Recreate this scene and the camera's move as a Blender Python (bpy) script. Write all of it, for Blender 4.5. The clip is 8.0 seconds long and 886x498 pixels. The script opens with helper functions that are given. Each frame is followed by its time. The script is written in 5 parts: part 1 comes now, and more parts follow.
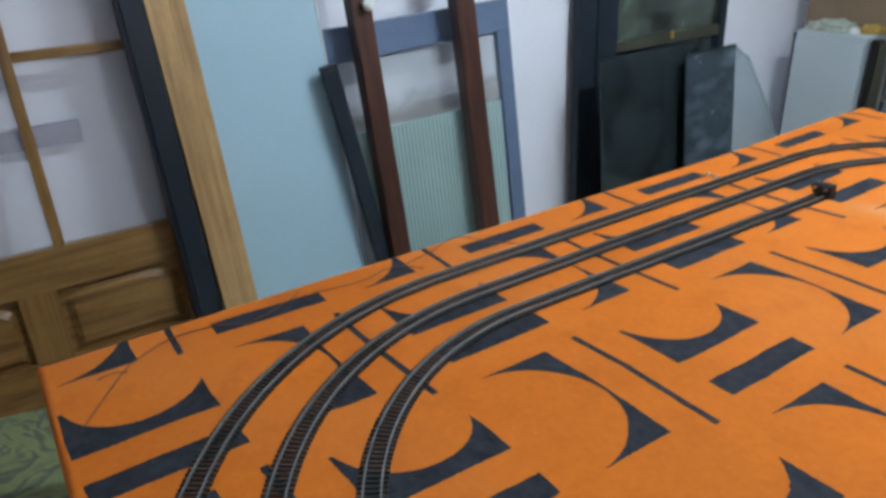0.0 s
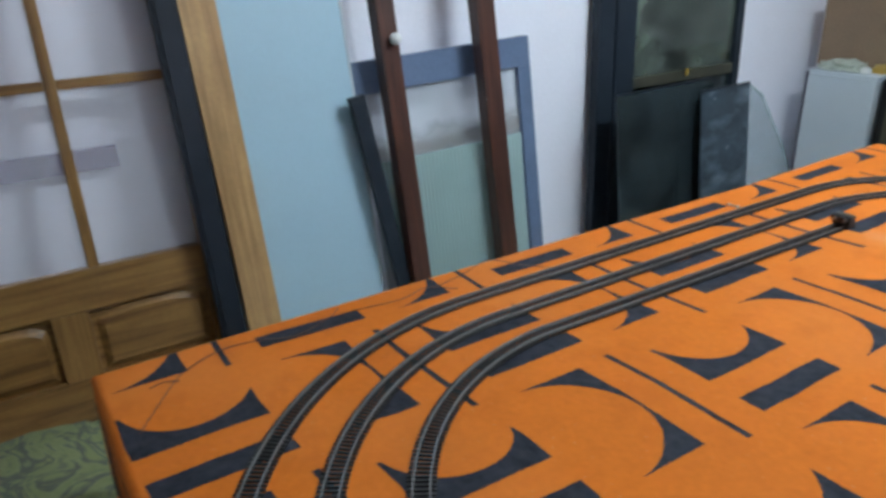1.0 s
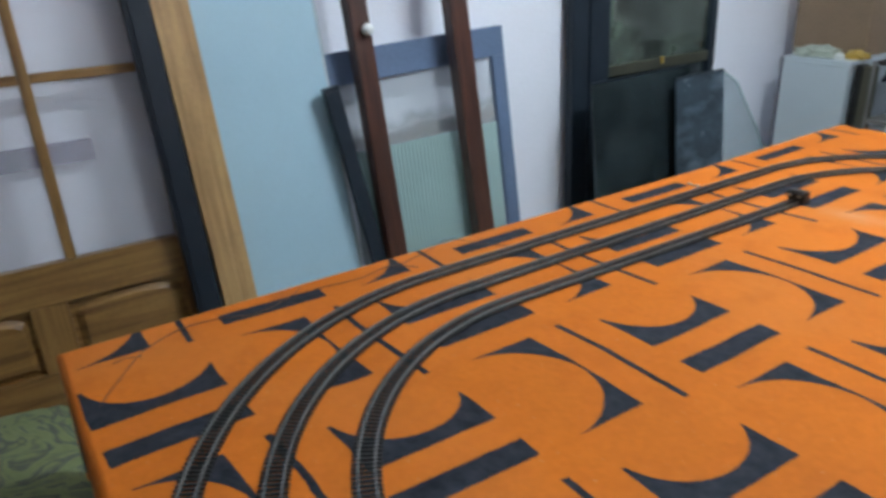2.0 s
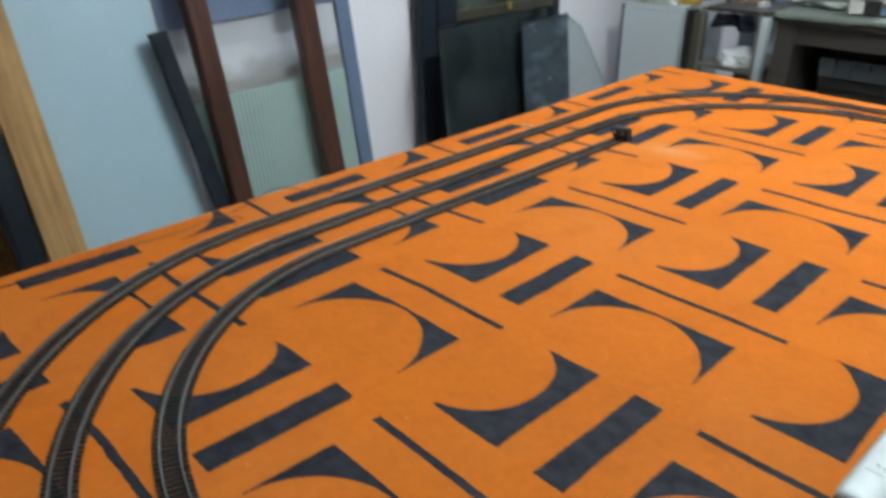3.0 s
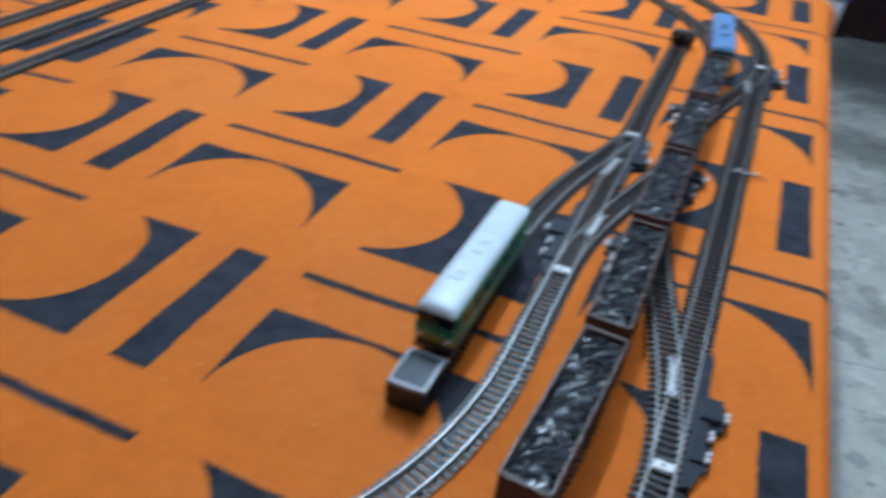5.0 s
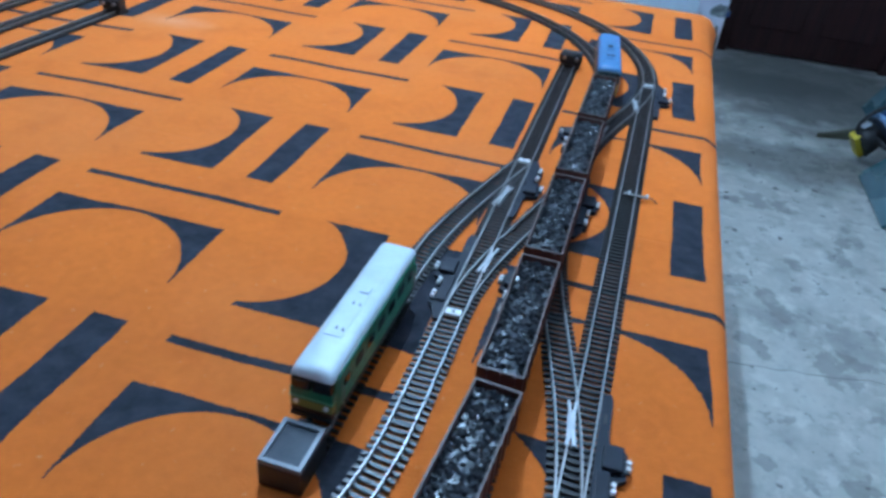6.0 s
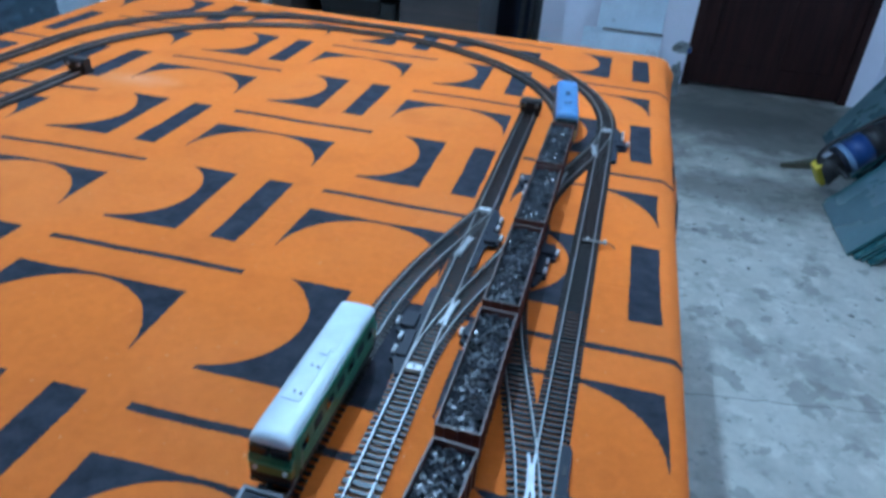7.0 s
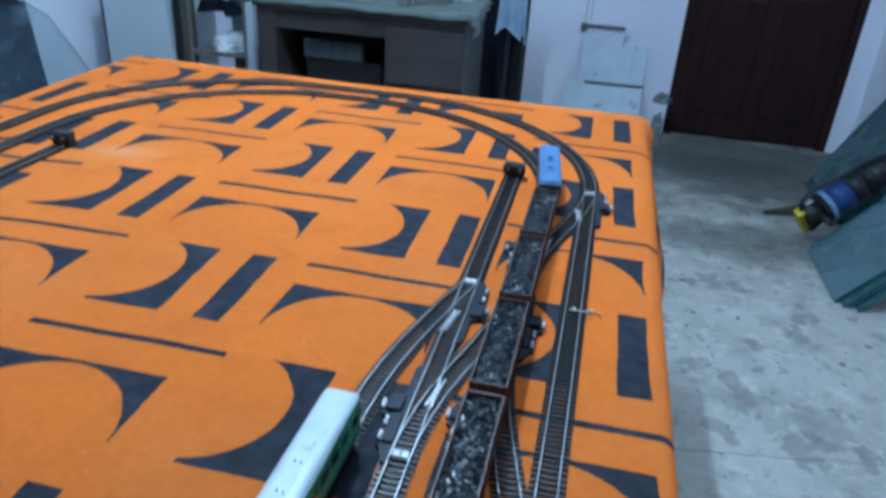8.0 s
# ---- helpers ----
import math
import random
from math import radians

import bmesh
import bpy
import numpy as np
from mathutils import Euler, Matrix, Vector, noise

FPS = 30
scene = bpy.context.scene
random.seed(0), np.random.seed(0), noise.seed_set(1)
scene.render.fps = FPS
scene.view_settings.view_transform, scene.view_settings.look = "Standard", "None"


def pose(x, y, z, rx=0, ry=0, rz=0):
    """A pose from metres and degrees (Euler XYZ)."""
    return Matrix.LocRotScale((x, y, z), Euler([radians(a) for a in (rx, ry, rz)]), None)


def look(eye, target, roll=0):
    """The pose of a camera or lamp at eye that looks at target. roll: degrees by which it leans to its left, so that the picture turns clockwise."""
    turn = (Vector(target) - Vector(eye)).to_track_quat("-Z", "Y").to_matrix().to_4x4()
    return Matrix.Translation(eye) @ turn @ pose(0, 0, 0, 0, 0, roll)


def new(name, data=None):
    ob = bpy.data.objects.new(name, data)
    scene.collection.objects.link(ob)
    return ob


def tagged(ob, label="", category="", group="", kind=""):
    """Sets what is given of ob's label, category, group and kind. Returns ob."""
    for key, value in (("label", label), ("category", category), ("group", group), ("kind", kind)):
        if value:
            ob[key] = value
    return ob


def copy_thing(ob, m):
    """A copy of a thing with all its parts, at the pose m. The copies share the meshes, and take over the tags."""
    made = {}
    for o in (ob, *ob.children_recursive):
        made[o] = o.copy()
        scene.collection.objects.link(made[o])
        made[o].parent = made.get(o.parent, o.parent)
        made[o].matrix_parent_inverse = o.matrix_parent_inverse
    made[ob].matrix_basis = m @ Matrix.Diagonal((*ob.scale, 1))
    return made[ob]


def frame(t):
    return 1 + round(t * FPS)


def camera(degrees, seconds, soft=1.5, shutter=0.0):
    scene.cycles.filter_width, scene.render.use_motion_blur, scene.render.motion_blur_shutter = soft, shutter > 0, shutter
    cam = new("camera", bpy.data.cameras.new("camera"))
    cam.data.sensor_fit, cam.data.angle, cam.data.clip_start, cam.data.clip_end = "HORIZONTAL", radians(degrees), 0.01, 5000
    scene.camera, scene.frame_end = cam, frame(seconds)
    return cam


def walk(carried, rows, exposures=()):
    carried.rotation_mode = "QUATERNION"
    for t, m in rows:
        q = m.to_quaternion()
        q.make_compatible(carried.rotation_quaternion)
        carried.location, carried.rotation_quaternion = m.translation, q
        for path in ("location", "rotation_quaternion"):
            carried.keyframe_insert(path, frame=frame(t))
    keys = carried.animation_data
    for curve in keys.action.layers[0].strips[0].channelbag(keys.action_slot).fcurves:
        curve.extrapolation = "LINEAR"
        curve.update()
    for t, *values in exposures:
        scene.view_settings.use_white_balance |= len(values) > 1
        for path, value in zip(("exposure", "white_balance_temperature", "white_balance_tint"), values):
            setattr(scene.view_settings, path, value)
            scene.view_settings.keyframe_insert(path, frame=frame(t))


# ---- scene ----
cam = camera(63.1, 8.0, soft=3.2, shutter=0.8)
PATH = [
    (0, (0.0501, -0.0287, 1.2417), (-1.4770, 0.9419, 0.3899), -2.43),
    (0.5, (0.0615, -0.0596, 1.2428), (-1.4730, 0.9523, 0.4545), -1.48),
    (0.7, (0.0600, -0.0695, 1.2427), (-1.4880, 0.9298, 0.4646), -1.61),
    (1, (0.0662, -0.0882, 1.2434), (-1.5024, 0.8882, 0.4778), -1.81),
    (1.2, (0.0631, -0.0974, 1.2423), (-1.5177, 0.8634, 0.4819), -2.06),
    (2.3, (0.1420, -0.0455, 1.2228), (-1.3778, 0.9861, 0.4318), -3.22),
    (2.5, (0.1421, -0.0335, 1.2217), (-1.3059, 1.0694, 0.3928), -2.48),
    (3, (0.1629, -0.0010, 1.2061), (-1.1429, 1.2162, 0.3043), -0.99),
    (3.5, (0.1663, -0.0017, 1.1816), (-1.0158, 1.2535, 0.1682), 0.59),
    (4, (0.1785, 0.0210, 1.1625), (-0.8192, 1.3169, 0.0112), 1.85),
    (4.5, (0.2035, 0.0558, 1.1506), (-0.6080, 1.4422, -0.0407), 3.17),
    (5, (0.2246, 0.1051, 1.1404), (-0.3414, 1.6279, -0.0262), 4.84),
    (5.2, (0.2238, 0.1223, 1.1355), (-0.2502, 1.6913, -0.0105), 5.87),
    (6.5, (0.2460, 0.1653, 1.1396), (-0.1021, 1.8093, 0.0550), 5.51),
    (7, (0.2516, 0.1642, 1.1586), (-0.0781, 1.8523, 0.1380), 4.76),
    (7.5, (0.2502, 0.1706, 1.1681), (-0.0669, 1.8934, 0.2031), 4.79),
    (8, (0.2511, 0.1826, 1.1831), (-0.0721, 1.9368, 0.2784), 3.76),
]
walk(cam, [(t, look(eye, target, roll)) for t, eye, target, roll in PATH],
     exposures=((0, -0.05, 6850, 10), (1.2, -0.05, 6750, 10), (2.4, -0.03, 7100, 10), (3.0, 0.0, 7600, 10), (4.4, 0.05, 7400, 10), (5.0, 0.0, 5800, 10), (5.4, -0.03, 5500, 9), (6.3, -0.08, 4750, 5), (7.2, -0.08, 4900, 5), (8, -0.08, 5100, 5)))

# ---------------------------------------------------------------- light
world = bpy.data.worlds.new("world")
scene.world = world
world.use_nodes = True
world.node_tree.nodes["Background"].inputs[0].default_value = (0.75, 0.82, 1.0, 1)
world.node_tree.nodes["Background"].inputs[1].default_value = 0.02
# the room's light is one lit tube hung over the table, parallel to the long walls (its mesh stands with the setting)
TUBE_X, TUBE_Y0, TUBE_Y1, TUBE_Z, TUBE_R = -0.20, 1.22, 1.87, 2.26, 0.018
TUBE_STRENGTH = 92 / (math.pi * 2 * math.pi * TUBE_R * (TUBE_Y1 - TUBE_Y0))
scene.view_settings.exposure = 0.0

# ---------------------------------------------------------------- materials


def mat(name, color, rough=0.6, metal=0.0, var=0.12, scale=8.0, bump=0.0, bscale=60.0, spec=0.5, fine=0.08, fscale=90.0, rvar=0.1, random_obj=0.0):
    """Painted or raw surface: base colour varied at two scales, with roughness variation and fine relief."""
    m = bpy.data.materials.new(name)
    m.use_nodes = True
    nt = m.node_tree
    b = nt.nodes["Principled BSDF"]
    tc = nt.nodes.new("ShaderNodeTexCoord")

    def noise_tex(s, detail):
        n = nt.nodes.new("ShaderNodeTexNoise")
        n.inputs["Scale"].default_value, n.inputs["Detail"].default_value = s, detail
        nt.links.new(tc.outputs["Object"], n.inputs["Vector"])
        return n.outputs["Fac"]

    def math_node(op, a, c):
        n = nt.nodes.new("ShaderNodeMath")
        n.operation = op
        for k, x in enumerate((a, c)):
            if isinstance(x, (int, float)):
                n.inputs[k].default_value = x
            else:
                nt.links.new(x, n.inputs[k])
        return n.outputs[0]

    big, small = noise_tex(scale, 4), noise_tex(fscale, 3)
    v = math_node("ADD", math_node("MULTIPLY", math_node("SUBTRACT", big, 0.5), var * 4), math_node("MULTIPLY", math_node("SUBTRACT", small, 0.5), fine * 4))
    if random_obj:
        oi = nt.nodes.new("ShaderNodeObjectInfo")
        v = math_node("ADD", v, math_node("MULTIPLY", math_node("SUBTRACT", oi.outputs["Random"], 0.5), random_obj * 2))
    hsv = nt.nodes.new("ShaderNodeHueSaturation")
    hsv.inputs["Color"].default_value = (*color, 1)
    nt.links.new(math_node("ADD", v, 1.0), hsv.inputs["Value"])
    nt.links.new(hsv.outputs[0], b.inputs["Base Color"])
    nt.links.new(math_node("ADD", math_node("MULTIPLY", math_node("SUBTRACT", big, 0.5), rvar * 2), rough), b.inputs["Roughness"])
    b.inputs["Metallic"].default_value = metal
    b.inputs["Specular IOR Level"].default_value = spec
    if bump:
        bp = nt.nodes.new("ShaderNodeBump")
        bp.inputs["Strength"].default_value = bump
        bp.inputs["Distance"].default_value = 0.002
        nt.links.new(noise_tex(bscale, 5), bp.inputs["Height"])
        nt.links.new(bp.outputs[0], b.inputs["Normal"])
    return m


def glass(name, color, rough=0.1, alpha=0.35, ior=1.5, uneven=0.12, tint=0.0):
    """Clear or tinted sheet: part see-through, part tinted body, glossy face."""
    m = bpy.data.materials.new(name)
    m.use_nodes = True
    nt = m.node_tree
    b = nt.nodes["Principled BSDF"]
    b.inputs["Base Color"].default_value = (*color, 1)
    b.inputs["Roughness"].default_value = rough
    b.inputs["IOR"].default_value = ior
    tc, n = nt.nodes.new("ShaderNodeTexCoord"), nt.nodes.new("ShaderNodeTexNoise")
    n.inputs["Scale"].default_value = 5
    nt.links.new(tc.outputs["Object"], n.inputs["Vector"])
    # uneven tone put into the glass colour imitates mottled reflections
    if tint:
        mottle = nt.nodes.new("ShaderNodeTexNoise")
        mottle.inputs["Scale"].default_value, mottle.inputs["Detail"].default_value, mottle.inputs["Distortion"].default_value = 4.5, 7, 0.8
        nt.links.new(tc.outputs["Object"], mottle.inputs["Vector"])
        cr = nt.nodes.new("ShaderNodeValToRGB")
        cr.color_ramp.elements[0].position, cr.color_ramp.elements[1].position = 0.32, 0.70
        cr.color_ramp.elements[0].color = (*[c * (1 - tint) for c in color], 1)
        cr.color_ramp.elements[1].color = (*[c * (1 + 2 * tint) for c in color], 1)
        nt.links.new(mottle.outputs["Fac"], cr.inputs["Fac"])
        nt.links.new(cr.outputs[0], b.inputs["Base Color"])
    mr = nt.nodes.new("ShaderNodeMapRange")
    mr.inputs["To Min"].default_value, mr.inputs["To Max"].default_value = max(alpha - uneven, 0), min(alpha + uneven, 1)
    nt.links.new(n.outputs["Fac"], mr.inputs["Value"])
    nt.links.new(mr.outputs[0], b.inputs["Alpha"])
    return m


def wood(name, dark, light, rough=0.45, axis=2, stretch=12.0, scale=9.0):
    """Sawn timber with grain along one axis."""
    m = mat(name, light, rough, bump=0.15, bscale=120)
    nt = m.node_tree
    tc = nt.nodes.new("ShaderNodeTexCoord")
    mp = nt.nodes.new("ShaderNodeMapping")
    s = [scale * stretch / 4] * 3
    s[axis] = scale / 6
    mp.inputs["Scale"].default_value = s
    nt.links.new(tc.outputs["Object"], mp.inputs["Vector"])
    n = nt.nodes.new("ShaderNodeTexNoise")
    n.inputs["Scale"].default_value, n.inputs["Detail"].default_value, n.inputs["Distortion"].default_value = 1.6, 6, 0.6
    nt.links.new(mp.outputs[0], n.inputs["Vector"])
    cr = nt.nodes.new("ShaderNodeValToRGB")
    cr.color_ramp.elements[0].color, cr.color_ramp.elements[1].color = (*dark, 1), (*light, 1)
    cr.color_ramp.elements[0].position, cr.color_ramp.elements[1].position = 0.3, 0.62
    nt.links.new(n.outputs["Fac"], cr.inputs["Fac"])
    hsv = [k for k in nt.nodes if k.type == "HUE_SAT"][0]
    nt.links.new(cr.outputs[0], hsv.inputs["Color"])
    return m


def cloth_print():
    """Orange cotton printed with dark bars, arches and crescents that repeat on a half-drop lattice."""
    m = mat("orange_printed_cotton", (0.590, 0.145, 0.0140), 0.8, var=0.07, scale=6, fine=0.07, fscale=130, bump=0.25, bscale=500, spec=0.15)
    nt = m.node_tree
    L = nt.links

    def f(op, a, c=0.0, d=None):
        n = nt.nodes.new("ShaderNodeMath")
        n.operation = op
        for k, x in enumerate((a, c, d)):
            if x is None:
                continue
            if isinstance(x, (int, float)):
                n.inputs[k].default_value = x
            else:
                L.new(x, n.inputs[k])
        return n.outputs[0]

    uv = nt.nodes.new("ShaderNodeUVMap")
    uv.uv_map = "UVMap"
    ragged = nt.nodes.new("ShaderNodeTexNoise")
    ragged.inputs["Scale"].default_value, ragged.inputs["Detail"].default_value = 220, 2
    L.new(uv.outputs[0], ragged.inputs["Vector"])
    wav = nt.nodes.new("ShaderNodeTexNoise")
    wav.inputs["Scale"].default_value = 9
    L.new(uv.outputs[0], wav.inputs["Vector"])
    sep = nt.nodes.new("ShaderNodeSeparateXYZ")
    L.new(uv.outputs[0], sep.inputs[0])
    rag = f("ADD", f("MULTIPLY", f("SUBTRACT", ragged.outputs["Fac"], 0.5), 0.003), f("MULTIPLY", f("SUBTRACT", wav.outputs["Fac"], 0.5), 0.008))
    U = f("ADD", sep.outputs[0], rag)
    V = f("ADD", sep.outputs[1], rag)
    PX, PY = 0.2256, 0.4032
    left = 0.157                                  # the motif begins this far left of its thick bar
    uu = f("SUBTRACT", U, -0.130 - left)
    col = f("FLOOR", f("DIVIDE", uu, PX))
    x = f("SUBTRACT", f("SUBTRACT", uu, f("MULTIPLY", col, PX)), left)
    odd = f("ABSOLUTE", f("MODULO", col, 2.0))
    vv = f("ADD", f("SUBTRACT", V, 0.371 - 0.205), f("MULTIPLY", odd, PY / 2))
    y = f("SUBTRACT", f("FLOORED_MODULO", vv, PY), 0.205)

    def box(x0, x1, y0, y1):
        a = f("MULTIPLY", f("GREATER_THAN", x, x0), f("LESS_THAN", x, x1))
        return f("MULTIPLY", a, f("MULTIPLY", f("GREATER_THAN", y, y0), f("LESS_THAN", y, y1)))

    def outside(cx, cy, r):
        dx, dy = f("SUBTRACT", x, cx), f("SUBTRACT", y, cy)
        return f("GREATER_THAN", f("ADD", f("MULTIPLY", dx, dx), f("MULTIPLY", dy, dy)), r * r)

    bar = box(0, 0.0325, 0.003, 0.158)
    thin = f("MULTIPLY", box(-0.153, 0.0686, -0.0535, -0.0445), f("LESS_THAN", x, f("SUBTRACT", 0.0686, f("MULTIPLY", odd, 0.016))))
    crescent = f("MULTIPLY", box(-0.130, -0.0425, 0.004, 0.158), outside(-0.1460, 0.0877, 0.0800))
    arch = f("MULTIPLY", box(-0.150, 0.033, -0.190, -0.0985), outside(-0.0585, -0.1935, 0.0900))
    ink = f("MAXIMUM", f("MAXIMUM", bar, thin), f("MAXIMUM", crescent, arch))
    # worn print: pale flecks in the ink, faint wash marks in the orange
    worn = nt.nodes.new("ShaderNodeTexNoise")
    worn.inputs["Scale"].default_value, worn.inputs["Detail"].default_value, worn.inputs["Roughness"].default_value = 45, 6, 0.7
    L.new(uv.outputs[0], worn.inputs["Vector"])
    mr = nt.nodes.new("ShaderNodeMapRange")
    mr.inputs["From Min"].default_value, mr.inputs["From Max"].default_value = 0.35, 0.8
    L.new(worn.outputs["Fac"], mr.inputs["Value"])
    inkcol = nt.nodes.new("ShaderNodeMix")
    inkcol.data_type = "RGBA"
    inkcol.inputs["A"].default_value, inkcol.inputs["B"].default_value = (0.012, 0.013, 0.019, 1), (0.046, 0.050, 0.064, 1)
    L.new(mr.outputs[0], inkcol.inputs["Factor"])
    hsv = [k for k in nt.nodes if k.type == "HUE_SAT"][0]
    stain = nt.nodes.new("ShaderNodeTexNoise")
    stain.inputs["Scale"].default_value, stain.inputs["Detail"].default_value = 3.1, 7
    L.new(uv.outputs[0], stain.inputs["Vector"])
    sr = nt.nodes.new("ShaderNodeMapRange")
    sr.inputs["From Min"].default_value, sr.inputs["From Max"].default_value = 0.48, 0.72
    sr.inputs["To Max"].default_value = 0.45
    L.new(stain.outputs["Fac"], sr.inputs["Value"])
    ground = nt.nodes.new("ShaderNodeMix")
    ground.data_type = "RGBA"
    L.new(sr.outputs[0], ground.inputs["Factor"])
    L.new(hsv.outputs[0], ground.inputs["A"])
    ground.inputs["B"].default_value = (0.61, 0.195, 0.045, 1)
    # hand marks and lint: broad dull smudges and tiny pale flecks
    def patch(prev, scale, detail, lo, hi, amount, colour):
        n = nt.nodes.new("ShaderNodeTexNoise")
        n.inputs["Scale"].default_value, n.inputs["Detail"].default_value, n.inputs["Roughness"].default_value = scale, detail, 0.6
        L.new(uv.outputs[0], n.inputs["Vector"])
        r = nt.nodes.new("ShaderNodeMapRange")
        r.inputs["From Min"].default_value, r.inputs["From Max"].default_value, r.inputs["To Max"].default_value = lo, hi, amount
        L.new(n.outputs["Fac"], r.inputs["Value"])
        mx = nt.nodes.new("ShaderNodeMix")
        mx.data_type = "RGBA"
        L.new(r.outputs[0], mx.inputs["Factor"])
        L.new(prev, mx.inputs["A"])
        mx.inputs["B"].default_value = (*colour, 1)
        return mx.outputs["Result"]

    plain = patch(ground.outputs["Result"], 13, 5, 0.53, 0.70, 0.35, (0.42, 0.095, 0.010))
    plain = patch(plain, 170, 2, 0.70, 0.74, 0.55, (0.62, 0.34, 0.20))
    # one whitish spill by the end of the west siding
    su, sv = f("DIVIDE", f("SUBTRACT", sep.outputs[0], -0.485), 0.085), f("DIVIDE", f("SUBTRACT", sep.outputs[1], 1.190), 0.040)
    spill = f("SUBTRACT", f("MULTIPLY_ADD", worn.outputs["Fac"], 1.1, 0.35), f("SQRT", f("ADD", f("MULTIPLY", su, su), f("MULTIPLY", sv, sv))))
    spilt = nt.nodes.new("ShaderNodeMix")
    spilt.data_type = "RGBA"
    L.new(f("MULTIPLY", f("MINIMUM", f("MAXIMUM", spill, 0.0), 1.0), 0.42), spilt.inputs["Factor"])
    L.new(plain, spilt.inputs["A"])
    spilt.inputs["B"].default_value = (0.66, 0.36, 0.20, 1)
    plain = spilt.outputs["Result"]
    mix = nt.nodes.new("ShaderNodeMix")
    mix.data_type = "RGBA"
    L.new(ink, mix.inputs["Factor"])
    L.new(plain, mix.inputs["A"])
    L.new(inkcol.outputs["Result"], mix.inputs["B"])
    L.new(mix.outputs["Result"], nt.nodes["Principled BSDF"].inputs["Base Color"])
    # soft puckers and one sharp ironed fold across the cloth
    pucker = nt.nodes.new("ShaderNodeTexNoise")
    pucker.inputs["Scale"].default_value, pucker.inputs["Detail"].default_value = 7, 3
    L.new(uv.outputs[0], pucker.inputs["Vector"])
    fold = f("MAXIMUM", f("SUBTRACT", 1.0, f("MULTIPLY", f("ABSOLUTE", f("SUBTRACT", V, 0.836)), 330.0)), 0.0)
    b2 = nt.nodes.new("ShaderNodeBump")
    b2.inputs["Strength"].default_value, b2.inputs["Distance"].default_value = 0.55, 0.006
    L.new(f("ADD", pucker.outputs["Fac"], f("MULTIPLY", fold, -0.12)), b2.inputs["Height"])
    fine_bump = [k for k in nt.nodes if k.type == "BUMP" and k != b2][0]
    L.new(b2.outputs[0], fine_bump.inputs["Normal"])
    return m


